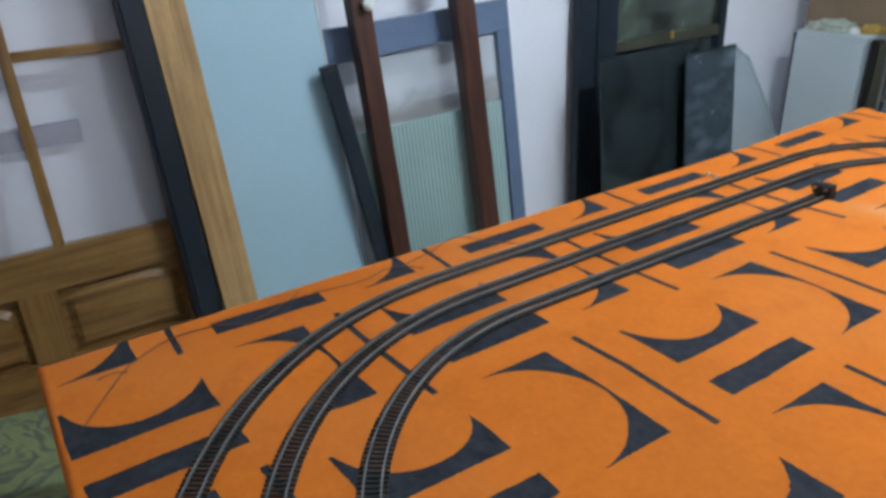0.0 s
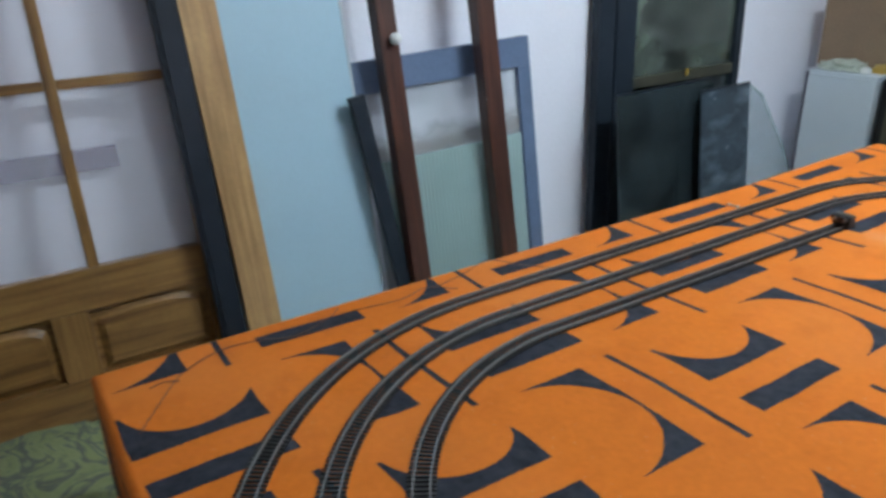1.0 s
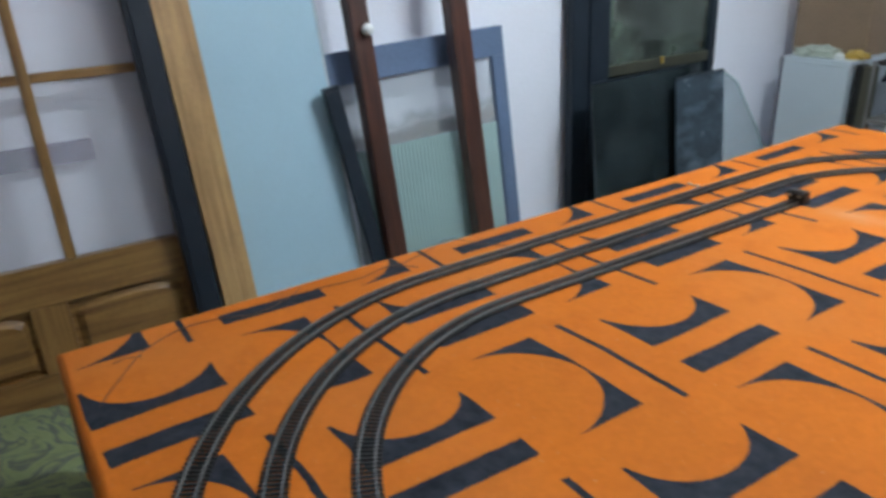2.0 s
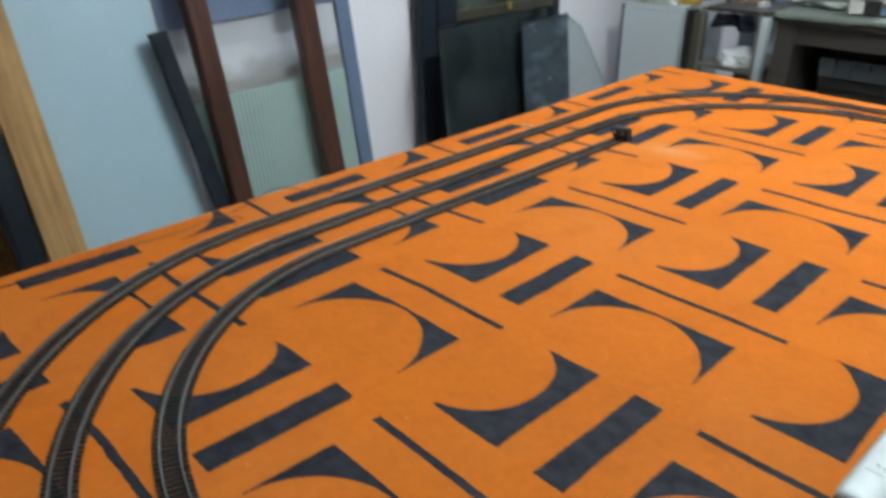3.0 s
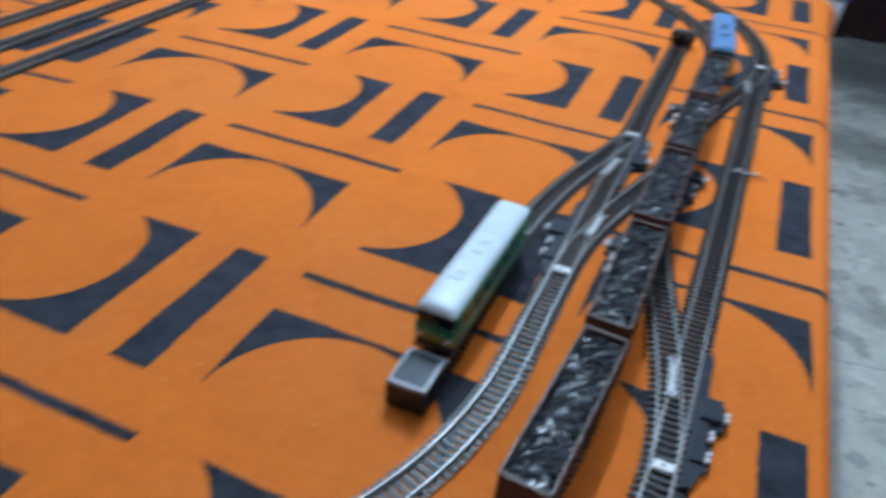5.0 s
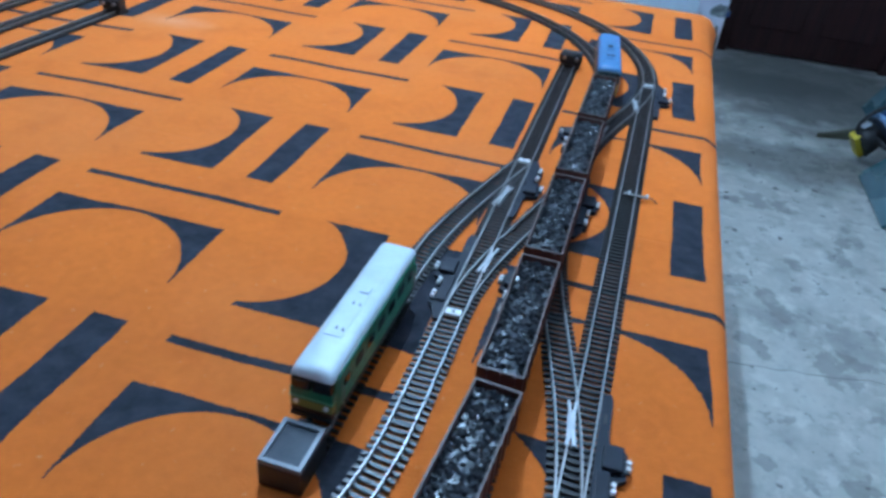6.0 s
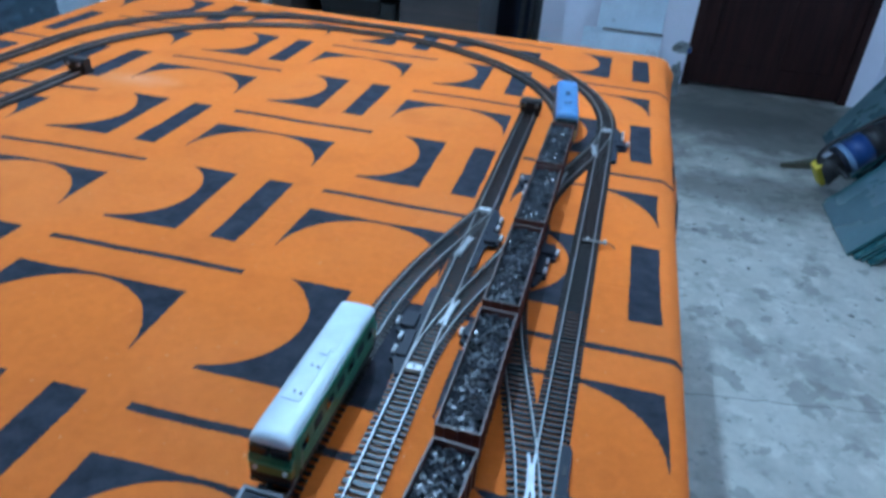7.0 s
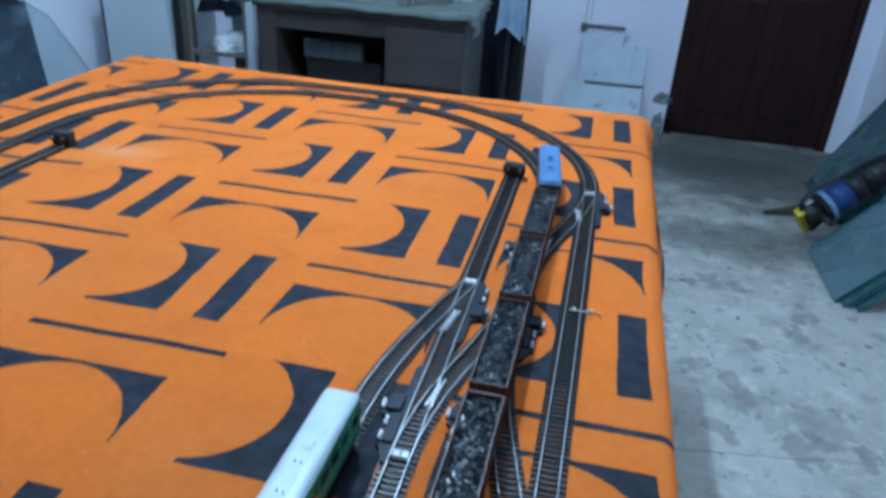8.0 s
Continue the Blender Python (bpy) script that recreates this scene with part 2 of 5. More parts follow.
def concrete_floor():
    """Worn grey cement screed with pale patches, dark spills and specks."""
    m = mat("cement_screed", (0.415, 0.405, 0.350), 0.62, var=0.14, scale=2.2, fine=0.10, fscale=35, bump=0.3, bscale=40)
    nt = m.node_tree
    tc = nt.nodes.new("ShaderNodeTexCoord")

    def layer(prev, s, lo, hi, colour, amount, detail=6):
        n = nt.nodes.new("ShaderNodeTexNoise")
        n.inputs["Scale"].default_value, n.inputs["Detail"].default_value, n.inputs["Roughness"].default_value = s, detail, 0.62
        nt.links.new(tc.outputs["Object"], n.inputs["Vector"])
        mr = nt.nodes.new("ShaderNodeMapRange")
        mr.inputs["From Min"].default_value, mr.inputs["From Max"].default_value, mr.inputs["To Max"].default_value = lo, hi, amount
        nt.links.new(n.outputs["Fac"], mr.inputs["Value"])
        mx = nt.nodes.new("ShaderNodeMix")
        mx.data_type = "RGBA"
        nt.links.new(mr.outputs[0], mx.inputs["Factor"])
        nt.links.new(prev, mx.inputs["A"])
        mx.inputs["B"].default_value = (*colour, 1)
        return mx.outputs["Result"]

    hsv = [k for k in nt.nodes if k.type == "HUE_SAT"][0]
    c = layer(hsv.outputs[0], 3.1, 0.50, 0.66, (0.57, 0.555, 0.48), 0.5)
    c = layer(c, 1.7, 0.56, 0.72, (0.13, 0.13, 0.13), 0.7)
    c = layer(c, 17, 0.66, 0.72, (0.10, 0.09, 0.08), 0.75, 3)
    c = layer(c, 13, 0.53, 0.64, (0.66, 0.645, 0.565), 0.5)
    c = layer(c, 11, 0.54, 0.66, (0.215, 0.212, 0.185), 0.55)
    c = layer(c, 4.6, 0.53, 0.56, (0.52, 0.51, 0.45), 0.34, 9)
    c = layer(c, 7.3, 0.56, 0.59, (0.155, 0.152, 0.136), 0.52, 8)
    c = layer(c, 34, 0.69, 0.73, (0.07, 0.07, 0.07), 0.8, 2)
    # broad damp stain before the door, its colour darkened for the weaker light there
    # last entry: a dark patch near the stacked panes
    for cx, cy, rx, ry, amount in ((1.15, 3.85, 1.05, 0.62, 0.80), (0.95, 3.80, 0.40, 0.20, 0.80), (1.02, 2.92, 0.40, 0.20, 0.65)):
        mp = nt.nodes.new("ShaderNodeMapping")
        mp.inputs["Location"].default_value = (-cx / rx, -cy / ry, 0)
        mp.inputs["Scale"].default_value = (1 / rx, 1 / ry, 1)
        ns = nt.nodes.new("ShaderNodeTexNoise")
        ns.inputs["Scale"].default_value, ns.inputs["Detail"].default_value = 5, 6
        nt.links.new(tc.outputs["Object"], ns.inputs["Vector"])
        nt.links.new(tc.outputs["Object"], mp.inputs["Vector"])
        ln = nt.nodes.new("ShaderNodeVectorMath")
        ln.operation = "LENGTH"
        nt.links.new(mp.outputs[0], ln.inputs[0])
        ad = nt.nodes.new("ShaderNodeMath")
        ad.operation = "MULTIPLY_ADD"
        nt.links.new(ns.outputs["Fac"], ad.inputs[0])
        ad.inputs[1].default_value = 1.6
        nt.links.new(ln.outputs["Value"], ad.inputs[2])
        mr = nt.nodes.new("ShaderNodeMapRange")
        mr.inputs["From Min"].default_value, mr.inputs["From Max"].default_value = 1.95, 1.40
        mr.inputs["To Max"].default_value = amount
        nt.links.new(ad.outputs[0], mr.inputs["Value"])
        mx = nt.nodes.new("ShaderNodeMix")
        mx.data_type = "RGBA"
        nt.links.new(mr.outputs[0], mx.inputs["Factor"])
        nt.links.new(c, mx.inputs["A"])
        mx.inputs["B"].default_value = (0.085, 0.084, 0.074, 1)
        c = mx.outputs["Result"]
    nt.links.new(c, nt.nodes["Principled BSDF"].inputs["Base Color"])
    return m


def camo_cloth():
    """Olive green fabric with a wandering dark leaf print and paler flecks."""
    m = mat("green_leaf_print", (0.17, 0.22, 0.10), 0.9, var=0.1, bump=0.5, bscale=120, spec=0.1)
    nt = m.node_tree
    tc = nt.nodes.new("ShaderNodeTexCoord")
    n = nt.nodes.new("ShaderNodeTexNoise")
    n.inputs["Scale"].default_value, n.inputs["Detail"].default_value, n.inputs["Distortion"].default_value = 11, 4, 1.6
    nt.links.new(tc.outputs["Object"], n.inputs["Vector"])
    cr = nt.nodes.new("ShaderNodeValToRGB")
    cr.color_ramp.elements[0].color, cr.color_ramp.elements[1].color = (0.165, 0.18, 0.082, 1), (0.11, 0.125, 0.07, 1)
    cr.color_ramp.elements[0].position, cr.color_ramp.elements[1].position = 0.40, 0.68
    for at, c in ((0.45, (0.085, 0.095, 0.072)), (0.475, (0.085, 0.095, 0.072)), (0.50, (0.17, 0.185, 0.09)), (0.56, (0.155, 0.17, 0.078)), (0.60, (0.11, 0.12, 0.08))):
        cr.color_ramp.elements.new(at).color = (*c, 1)
    nt.links.new(n.outputs["Fac"], cr.inputs["Fac"])
    hsv = [k for k in nt.nodes if k.type == "HUE_SAT"][0]
    nt.links.new(cr.outputs[0], hsv.inputs["Color"])
    return m


def galvanized():
    m = mat("galvanized_sheet", (0.80, 0.90, 0.96), 0.30, 0.35, var=0.09, scale=9, fine=0.05, fscale=60)
    return m



def smeared_pane():
    """Cloudy glass with a brown smear of grime across its middle, ragged at its upper side."""
    m = glass("cloudy_smeared_pane", (0.70, 0.73, 0.78), 0.28, 0.38, 1.5, 0.05)
    nt = m.node_tree
    b = nt.nodes["Principled BSDF"]
    tc, sep = nt.nodes.new("ShaderNodeTexCoord"), nt.nodes.new("ShaderNodeSeparateXYZ")
    nt.links.new(tc.outputs["Object"], sep.inputs[0])
    n = nt.nodes.new("ShaderNodeTexNoise")
    n.inputs["Scale"].default_value, n.inputs["Detail"].default_value = 9, 5
    nt.links.new(tc.outputs["Object"], n.inputs["Vector"])
    h = nt.nodes.new("ShaderNodeMath")
    h.operation = "MULTIPLY_ADD"
    nt.links.new(n.outputs["Fac"], h.inputs[0])
    h.inputs[1].default_value = 0.10
    nt.links.new(sep.outputs[2], h.inputs[2])
    cr = nt.nodes.new("ShaderNodeValToRGB")
    cr.color_ramp.elements[0].position, cr.color_ramp.elements[1].position = 0.68, 0.80
    cr.color_ramp.elements[0].color, cr.color_ramp.elements[1].color = (0, 0, 0, 1), (0, 0, 0, 1)
    for at, v in ((0.715, 0.80), (0.735, 0.70)):
        e = cr.color_ramp.elements.new(at)
        e.color = (v, v, v, 1)
    nt.links.new(h.outputs[0], cr.inputs["Fac"])
    mx = nt.nodes.new("ShaderNodeMix")
    mx.data_type = "RGBA"
    nt.links.new(cr.outputs[0], mx.inputs["Factor"])
    mx.inputs["A"].default_value, mx.inputs["B"].default_value = (0.70, 0.73, 0.78, 1), (0.19, 0.17, 0.15, 1)
    nt.links.new(mx.outputs["Result"], b.inputs["Base Color"])
    old = b.inputs["Alpha"].links[0].from_socket
    mxa = nt.nodes.new("ShaderNodeMath")
    mxa.operation = "MAXIMUM"
    nt.links.new(old, mxa.inputs[0])
    nt.links.new(cr.outputs[0], mxa.inputs[1])
    nt.links.new(mxa.outputs[0], b.inputs["Alpha"])
    return m


def dusty_sheet():
    """Dark blue grey glass with streaks of pale dust towards its head."""
    m = mat("dusty_blue_pane", (0.045, 0.062, 0.078), 0.2, var=0.3, scale=7, fine=0.1, fscale=40, rvar=0.25)
    nt = m.node_tree
    tc, mp, n = nt.nodes.new("ShaderNodeTexCoord"), nt.nodes.new("ShaderNodeMapping"), nt.nodes.new("ShaderNodeTexNoise")
    mp.inputs["Scale"].default_value = (6, 6, 13)
    mp.inputs["Rotation"].default_value = (0.5, 0, 0)
    nt.links.new(tc.outputs["Object"], mp.inputs["Vector"])
    nt.links.new(mp.outputs[0], n.inputs["Vector"])
    n.inputs["Scale"].default_value, n.inputs["Detail"].default_value = 1.0, 6
    mr = nt.nodes.new("ShaderNodeMapRange")
    mr.inputs["From Min"].default_value, mr.inputs["From Max"].default_value, mr.inputs["To Max"].default_value = 0.48, 0.76, 0.55
    nt.links.new(n.outputs["Fac"], mr.inputs["Value"])
    mx = nt.nodes.new("ShaderNodeMix")
    mx.data_type = "RGBA"
    nt.links.new(mr.outputs[0], mx.inputs["Factor"])
    hsv = [k for k in nt.nodes if k.type == "HUE_SAT"][0]
    nt.links.new(hsv.outputs[0], mx.inputs["A"])
    mx.inputs["B"].default_value = (0.20, 0.25, 0.30, 1)
    nt.links.new(mx.outputs["Result"], nt.nodes["Principled BSDF"].inputs["Base Color"])
    return m


M_CLOTH = cloth_print()
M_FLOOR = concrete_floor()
M_CAMO = camo_cloth()
M_GALV = galvanized()
M_WALL = mat("whitewashed_plaster", (0.90, 0.89, 0.96), 0.85, var=0.05, scale=1.5, fine=0.03, bump=0.2, bscale=25)
M_CEIL = mat("white_ceiling_paint", (0.80, 0.80, 0.80), 0.9, var=0.04, scale=2)
M_PINE = wood("honey_varnished_pine", (0.135, 0.058, 0.014), (0.29, 0.148, 0.042), 0.4)
M_PINE_H = wood("honey_varnished_pine_rail", (0.135, 0.058, 0.014), (0.29, 0.148, 0.042), 0.4, axis=1)
M_JAMB = wood("pale_honey_jamb", (0.31, 0.165, 0.065), (0.54, 0.33, 0.145), 0.4)
M_REDWOOD = wood("dark_red_stained_timber", (0.035, 0.012, 0.008), (0.085, 0.028, 0.016), 0.4)
M_DOOR = wood("dark_brown_varnished_door", (0.0175, 0.0082, 0.0076), (0.033, 0.0145, 0.0128), 0.6)
M_DOOR.node_tree.nodes["Principled BSDF"].inputs["Specular IOR Level"].default_value = 0.12
M_DESK = wood("dark_brown_desk_board", (0.036, 0.031, 0.029), (0.054, 0.044, 0.040), 0.45, axis=0)
M_TABLEWOOD = wood("plain_table_wood", (0.15, 0.08, 0.04), (0.3, 0.18, 0.09), 0.6)
M_BLUEBLACK = mat("blue_black_enamel", (0.011, 0.016, 0.025), 0.42, var=0.15, scale=6, spec=0.35)
M_BLACKFRAME = mat("black_painted_steel", (0.017, 0.024, 0.034), 0.45, var=0.15, spec=0.2)
M_BLUEGREY = mat("blue_grey_painted_frame", (0.115, 0.165, 0.265), 0.5, var=0.1)
M_PALEPANEL = mat("pale_blue_board", (0.42, 0.60, 0.70), 0.38, var=0.06, scale=1.5, fine=0.02)
M_WHITEPANEL = mat("white_laminate", (0.58, 0.64, 0.68), 0.4, var=0.05, scale=3, fine=0.01)
M_FROST = glass("frosted_pane", (0.95, 0.93, 1.0), 0.45, 0.20, 1.5, 0.04)
M_GREENGLASS = glass("green_ribbed_pane", (0.41, 0.56, 0.54), 0.22, 0.75)
M_CLEAR = glass("dusty_clear_pane", (0.34, 0.43, 0.48), 0.12, 0.42)
M_DARKGLASS = glass("dark_tinted_pane", (0.020, 0.028, 0.031), 0.12, 0.90, 1.5, 0.05, 0.5)
M_OLIVEGLASS = glass("olive_tinted_pane", (0.085, 0.105, 0.085), 0.06, 0.72, 1.5, 0.1, 0.65)
M_SHEETGLASS = mat("stacked_sea_green_pane", (0.085, 0.136, 0.150), 0.28, var=0.10, scale=3, fine=0.08, fscale=40, rvar=0.25)
M_TEALGLASS = mat("stacked_teal_pane", (0.045, 0.12, 0.125), 0.28, var=0.2, scale=5)
M_RAIL = mat("nickel_silver_rail", (0.32, 0.31, 0.30), 0.45, 0.85, var=0.2, scale=30)
M_RAILWEB = mat("tarnished_rail_side", (0.115, 0.102, 0.092), 0.48, 0.3, var=0.2, scale=30)
M_SLEEPER = mat("dark_brown_plastic_sleeper", (0.018, 0.0145, 0.0125), 0.42, var=0.1, random_obj=0.12, spec=0.5)
M_FROG = mat("bright_cast_frog", (0.40, 0.40, 0.40), 0.42, 0.5, var=0.2, scale=60)
M_TIE = mat("white_plastic_tie", (0.78, 0.78, 0.76), 0.4)
M_MACHINE = mat("slate_grey_plastic", (0.012, 0.015, 0.024), 0.5, spec=0.25, var=0.1)
M_SCREW = mat("bright_terminal_screw", (0.85, 0.86, 0.86), 0.25, 0.25)
M_BLACK = mat("matt_black_plastic", (0.012, 0.011, 0.011), 0.5, var=0.15, scale=40)
M_STEEL = mat("worn_wheel_steel", (0.30, 0.28, 0.26), 0.35, 0.9)
M_WAGON = mat("iron_oxide_wagon_paint", (0.115, 0.032, 0.021), 0.48, var=0.2, scale=30, fine=0.1)
M_RIM = mat("worn_wagon_rim", (0.085, 0.056, 0.044), 0.5, var=0.2, scale=60)
M_COAL = mat("glossy_black_coal", (0.009, 0.012, 0.018), 0.30, var=0.3, scale=90, spec=0.55, rvar=0.2)
M_LBLUE = mat("light_blue_loco_paint", (0.072, 0.165, 0.32), 0.42, var=0.12, scale=25)
M_DBLUE = mat("dark_teal_loco_paint", (0.014, 0.034, 0.040), 0.35, var=0.1, scale=25)
M_GOLD = mat("ochre_nose_paint", (0.44, 0.27, 0.05), 0.4, var=0.1)
M_WHITE = mat("white_loco_roof_paint", (0.56, 0.635, 0.665), 0.38, var=0.03, scale=20)
M_LIME = mat("pale_green_line_paint", (0.15, 0.38, 0.20), 0.4)
M_OLIVE = mat("dull_yellow_nose_paint", (0.22, 0.19, 0.035), 0.45, var=0.15)
M_RUST = mat("dark_rust_nose_paint", (0.055, 0.022, 0.012), 0.6, var=0.2)
M_GREEN = mat("green_loco_paint", (0.014, 0.125, 0.062), 0.32, var=0.1, scale=30)
M_WINDOW = mat("dark_glazing", (0.010, 0.014, 0.016), 0.08, var=0.05)
M_GREYTOP = mat("pale_grey_plastic", (0.40, 0.42, 0.45), 0.45, var=0.1)
M_WIRE = mat("thin_brown_wire", (0.10, 0.035, 0.018), 0.5)
M_BAG = mat("white_plastic_bag", (0.75, 0.76, 0.78), 0.35, var=0.05)
M_RAG = mat("pale_green_cloth", (0.33, 0.375, 0.34), 0.9, var=0.15, bump=0.4, bscale=200, spec=0.1)
M_COAT = mat("dark_navy_cotton", (0.024, 0.027, 0.042), 0.9, var=0.2, bump=0.4, spec=0.1)
M_SHIRT = mat("pale_blue_cotton", (0.58, 0.70, 0.84), 0.9, var=0.15, bump=0.4, spec=0.1)
M_BLUECLOTH = mat("faded_blue_cloth", (0.20, 0.28, 0.42), 0.9, var=0.2, bump=0.4, spec=0.1)
M_CARD = mat("brown_cardboard", (0.25, 0.165, 0.105), 0.8, var=0.1)
M_TOOLBLUE = mat("deep_blue_tool_housing", (0.015, 0.045, 0.17), 0.4)
M_TOOLYEL = mat("yellow_tool_tip", (0.62, 0.47, 0.02), 0.45)
M_PAPER = mat("mixed_paper", (0.55, 0.53, 0.50), 0.8, var=0.2, random_obj=0.4)
M_CRATE = mat("worn_grey_board", (0.16, 0.15, 0.14), 0.7, var=0.2)
M_LAMP = bpy.data.materials.new("lit_tube")
M_LAMP.use_nodes = True
M_LAMP.node_tree.nodes["Principled BSDF"].inputs["Emission Color"].default_value = (0.70, 0.87, 1.0, 1)
M_LAMP.node_tree.nodes["Principled BSDF"].inputs["Emission Strength"].default_value = TUBE_STRENGTH
M_BEAM = bpy.data.materials.new("lit_headlight")
M_BEAM.use_nodes = True
M_BEAM.node_tree.nodes["Principled BSDF"].inputs["Base Color"].default_value = (1, 0.9, 0.7, 1)
M_BEAM.node_tree.nodes["Principled BSDF"].inputs["Emission Color"].default_value = (1, 0.85, 0.6, 1)
M_BEAM.node_tree.nodes["Principled BSDF"].inputs["Emission Strength"].default_value = 4

# ---------------------------------------------------------------- mesh helpers


def finish(name, bm, material, smooth=False):
    me = bpy.data.meshes.new(name)
    bm.normal_update()
    bm.to_mesh(me)
    bm.free()
    me.materials.append(material)
    if smooth:
        for p in me.polygons:
            p.use_smooth = True
    return me


def part(name, bm, material, parent, label="", smooth=False, m=None):
    ob = new(name, bm if isinstance(bm, bpy.types.Mesh) else finish(name, bm, material, smooth))
    ob.parent = parent
    if m is not None:
        ob.matrix_basis = m
    return tagged(ob, label)


def thing(name, m, label, category, group="", kind=""):
    ob = new(name)
    ob.empty_display_size = 0.02
    ob.matrix_basis = m
    return tagged(ob, label, category, group, kind)


def solid(name, bm, material, label, category, group="", kind="", m=None, smooth=False):
    ob = new(name, finish(name, bm, material, smooth))
    if m is not None:
        ob.matrix_basis = m
    return tagged(ob, label, category, group, kind)


def add_box(bm, x0, x1, y0, y1, z0, z1, bevel=0.0, m=None):
    r = bmesh.ops.create_cube(bm, size=1)
    vs = r["verts"]
    bmesh.ops.scale(bm, vec=(x1 - x0, y1 - y0, z1 - z0), verts=vs)
    bmesh.ops.translate(bm, vec=((x0 + x1) / 2, (y0 + y1) / 2, (z0 + z1) / 2), verts=vs)
    if bevel:
        es = list({e for w in vs for e in w.link_edges})
        out = bmesh.ops.bevel(bm, geom=es, offset=bevel, segments=2, affect="EDGES", profile=0.6)
        vs = list({w for fc in out["faces"] for w in fc.verts} | {w for w in vs if w.is_valid})
    if m is not None:
        bmesh.ops.transform(bm, matrix=m, verts=vs)
    return vs


def box(x0, x1, y0, y1, z0, z1, bevel=0.0):
    bm = bmesh.new()
    add_box(bm, x0, x1, y0, y1, z0, z1, bevel)
    return bm


def add_cyl(bm, r, depth, m, seg=16, r2=None):
    return bmesh.ops.create_cone(bm, cap_ends=True, segments=seg, radius1=r, radius2=r if r2 is None else r2, depth=depth, matrix=m)["verts"]


def cyl(r, depth, m, seg=16, r2=None):
    bm = bmesh.new()
    add_cyl(bm, r, depth, m, seg, r2)
    return bm


def add_sweep(bm, profile, stations, closed=True, caps=True):
    """Profile points (a, b) carried along stations (origin, a-axis, b-axis)."""
    rings = [[bm.verts.new(o + a * pa + b * pb) for pa, pb in profile] for o, a, b in stations]
    n = len(profile)
    for r0, r1 in zip(rings, rings[1:]):
        for k in range(n if closed else n - 1):
            bm.faces.new((r0[k], r0[(k + 1) % n], r1[(k + 1) % n], r1[k]))
    if caps and closed:
        bm.faces.new(rings[0][::-1])
        bm.faces.new(rings[-1])
    return rings


def tube(points, r, seg=8):
    """A round cord through points."""
    pts = [Vector(p) for p in points]
    bm = bmesh.new()
    prof = [(r * math.cos(2 * math.pi * k / seg), r * math.sin(2 * math.pi * k / seg)) for k in range(seg)]
    st = []
    for i, p in enumerate(pts):
        d = (pts[min(i + 1, len(pts) - 1)] - pts[max(i - 1, 0)]).normalized()
        a = d.cross(Vector((0, 0, 1)) if abs(d.z) < 0.9 else Vector((1, 0, 0))).normalized()
        st.append((p, a, d.cross(a)))
    add_sweep(bm, prof, st)
    bmesh.ops.recalc_face_normals(bm, faces=bm.faces)
    return bm


def bend(points, n=6):
    """A smooth run of points through the given ones."""
    pts = [Vector(p) for p in points]
    ext = [2 * pts[0] - pts[1], *pts, 2 * pts[-1] - pts[-2]]
    out = []
    for i in range(1, len(ext) - 2):
        p0, p1, p2, p3 = ext[i - 1:i + 3]
        for k in range(n):
            t = k / n
            out.append(0.5 * (2 * p1 + (p2 - p0) * t + (2 * p0 - 5 * p1 + 4 * p2 - p3) * t * t + (3 * p1 - p0 - 3 * p2 + p3) * t ** 3))
    return out + [pts[-1]]

# ---------------------------------------------------------------- setting
X0, X1, Y0, Y1, ZC = -2.0, 1.66, -2.6, 4.28, 2.65
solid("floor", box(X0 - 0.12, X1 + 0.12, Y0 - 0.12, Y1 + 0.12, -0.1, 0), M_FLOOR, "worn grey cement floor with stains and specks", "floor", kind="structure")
solid("ceiling", box(X0 - 0.12, X1 + 0.12, Y0 - 0.12, Y1 + 0.12, ZC, ZC + 0.1), M_CEIL, "plain white painted ceiling", "ceiling", kind="structure")
solid("wall_west", box(X0 - 0.12, X0, Y0, Y1, 0, ZC), M_WALL, "white plastered workshop wall", "wall", kind="structure")
solid("wall_east", box(X1, X1 + 0.12, Y0, Y1, 0, ZC), M_WALL, "white plastered workshop wall", "wall", kind="structure")
solid("wall_south", box(X0, X1, Y0 - 0.12, Y0, 0, ZC), M_WALL, "white plastered workshop wall", "wall", kind="structure")
DX0, DX1, DH = 0.70, 1.56, 2.06
bm = box(X0, DX0, Y1, Y1 + 0.12, 0, ZC)
add_box(bm, DX1, X1, Y1, Y1 + 0.12, 0, ZC)
add_box(bm, DX0, DX1, Y1, Y1 + 0.12, DH, ZC)
solid("wall_north", bm, M_WALL, "white plastered wall with a doorway", "wall", kind="structure")
door = thing("door_1", pose(DX0, Y1 + 0.02, 0), "closed dark brown panelled wooden door", "door", kind="structure")
part("door_leaf", box(0.045, DX1 - DX0 - 0.045, 0, 0.04, 0.012, DH - 0.04, 0.002), M_DOOR, door)
for x0, x1 in ((0, 0.045), (DX1 - DX0 - 0.045, DX1 - DX0)):
    part("door_jamb", box(x0 + 0.001, x1 - 0.001, -0.024, 0.09, 0, DH - 0.001, 0.003), M_DOOR, door)
part("door_head", box(0.046, DX1 - DX0 - 0.046, -0.024, 0.09, DH - 0.04, DH - 0.001, 0.003), M_DOOR, door)
for r, (z0, z1) in enumerate(((0.14, 0.74), (0.86, 1.30), (1.42, 1.94))):
    for x0 in (0.12, 0.48):
        part("door_panel", box(x0, x0 + 0.27, -0.008, 0.006, z0, z1, 0.007), M_DOOR, door)
part("door_handle", tube(bend([(0.78, 0, 1.02), (0.78, -0.04, 1.02), (0.72, -0.05, 1.02), (0.67, -0.05, 1.02)]), 0.008), M_STEEL, door, "steel lever handle")

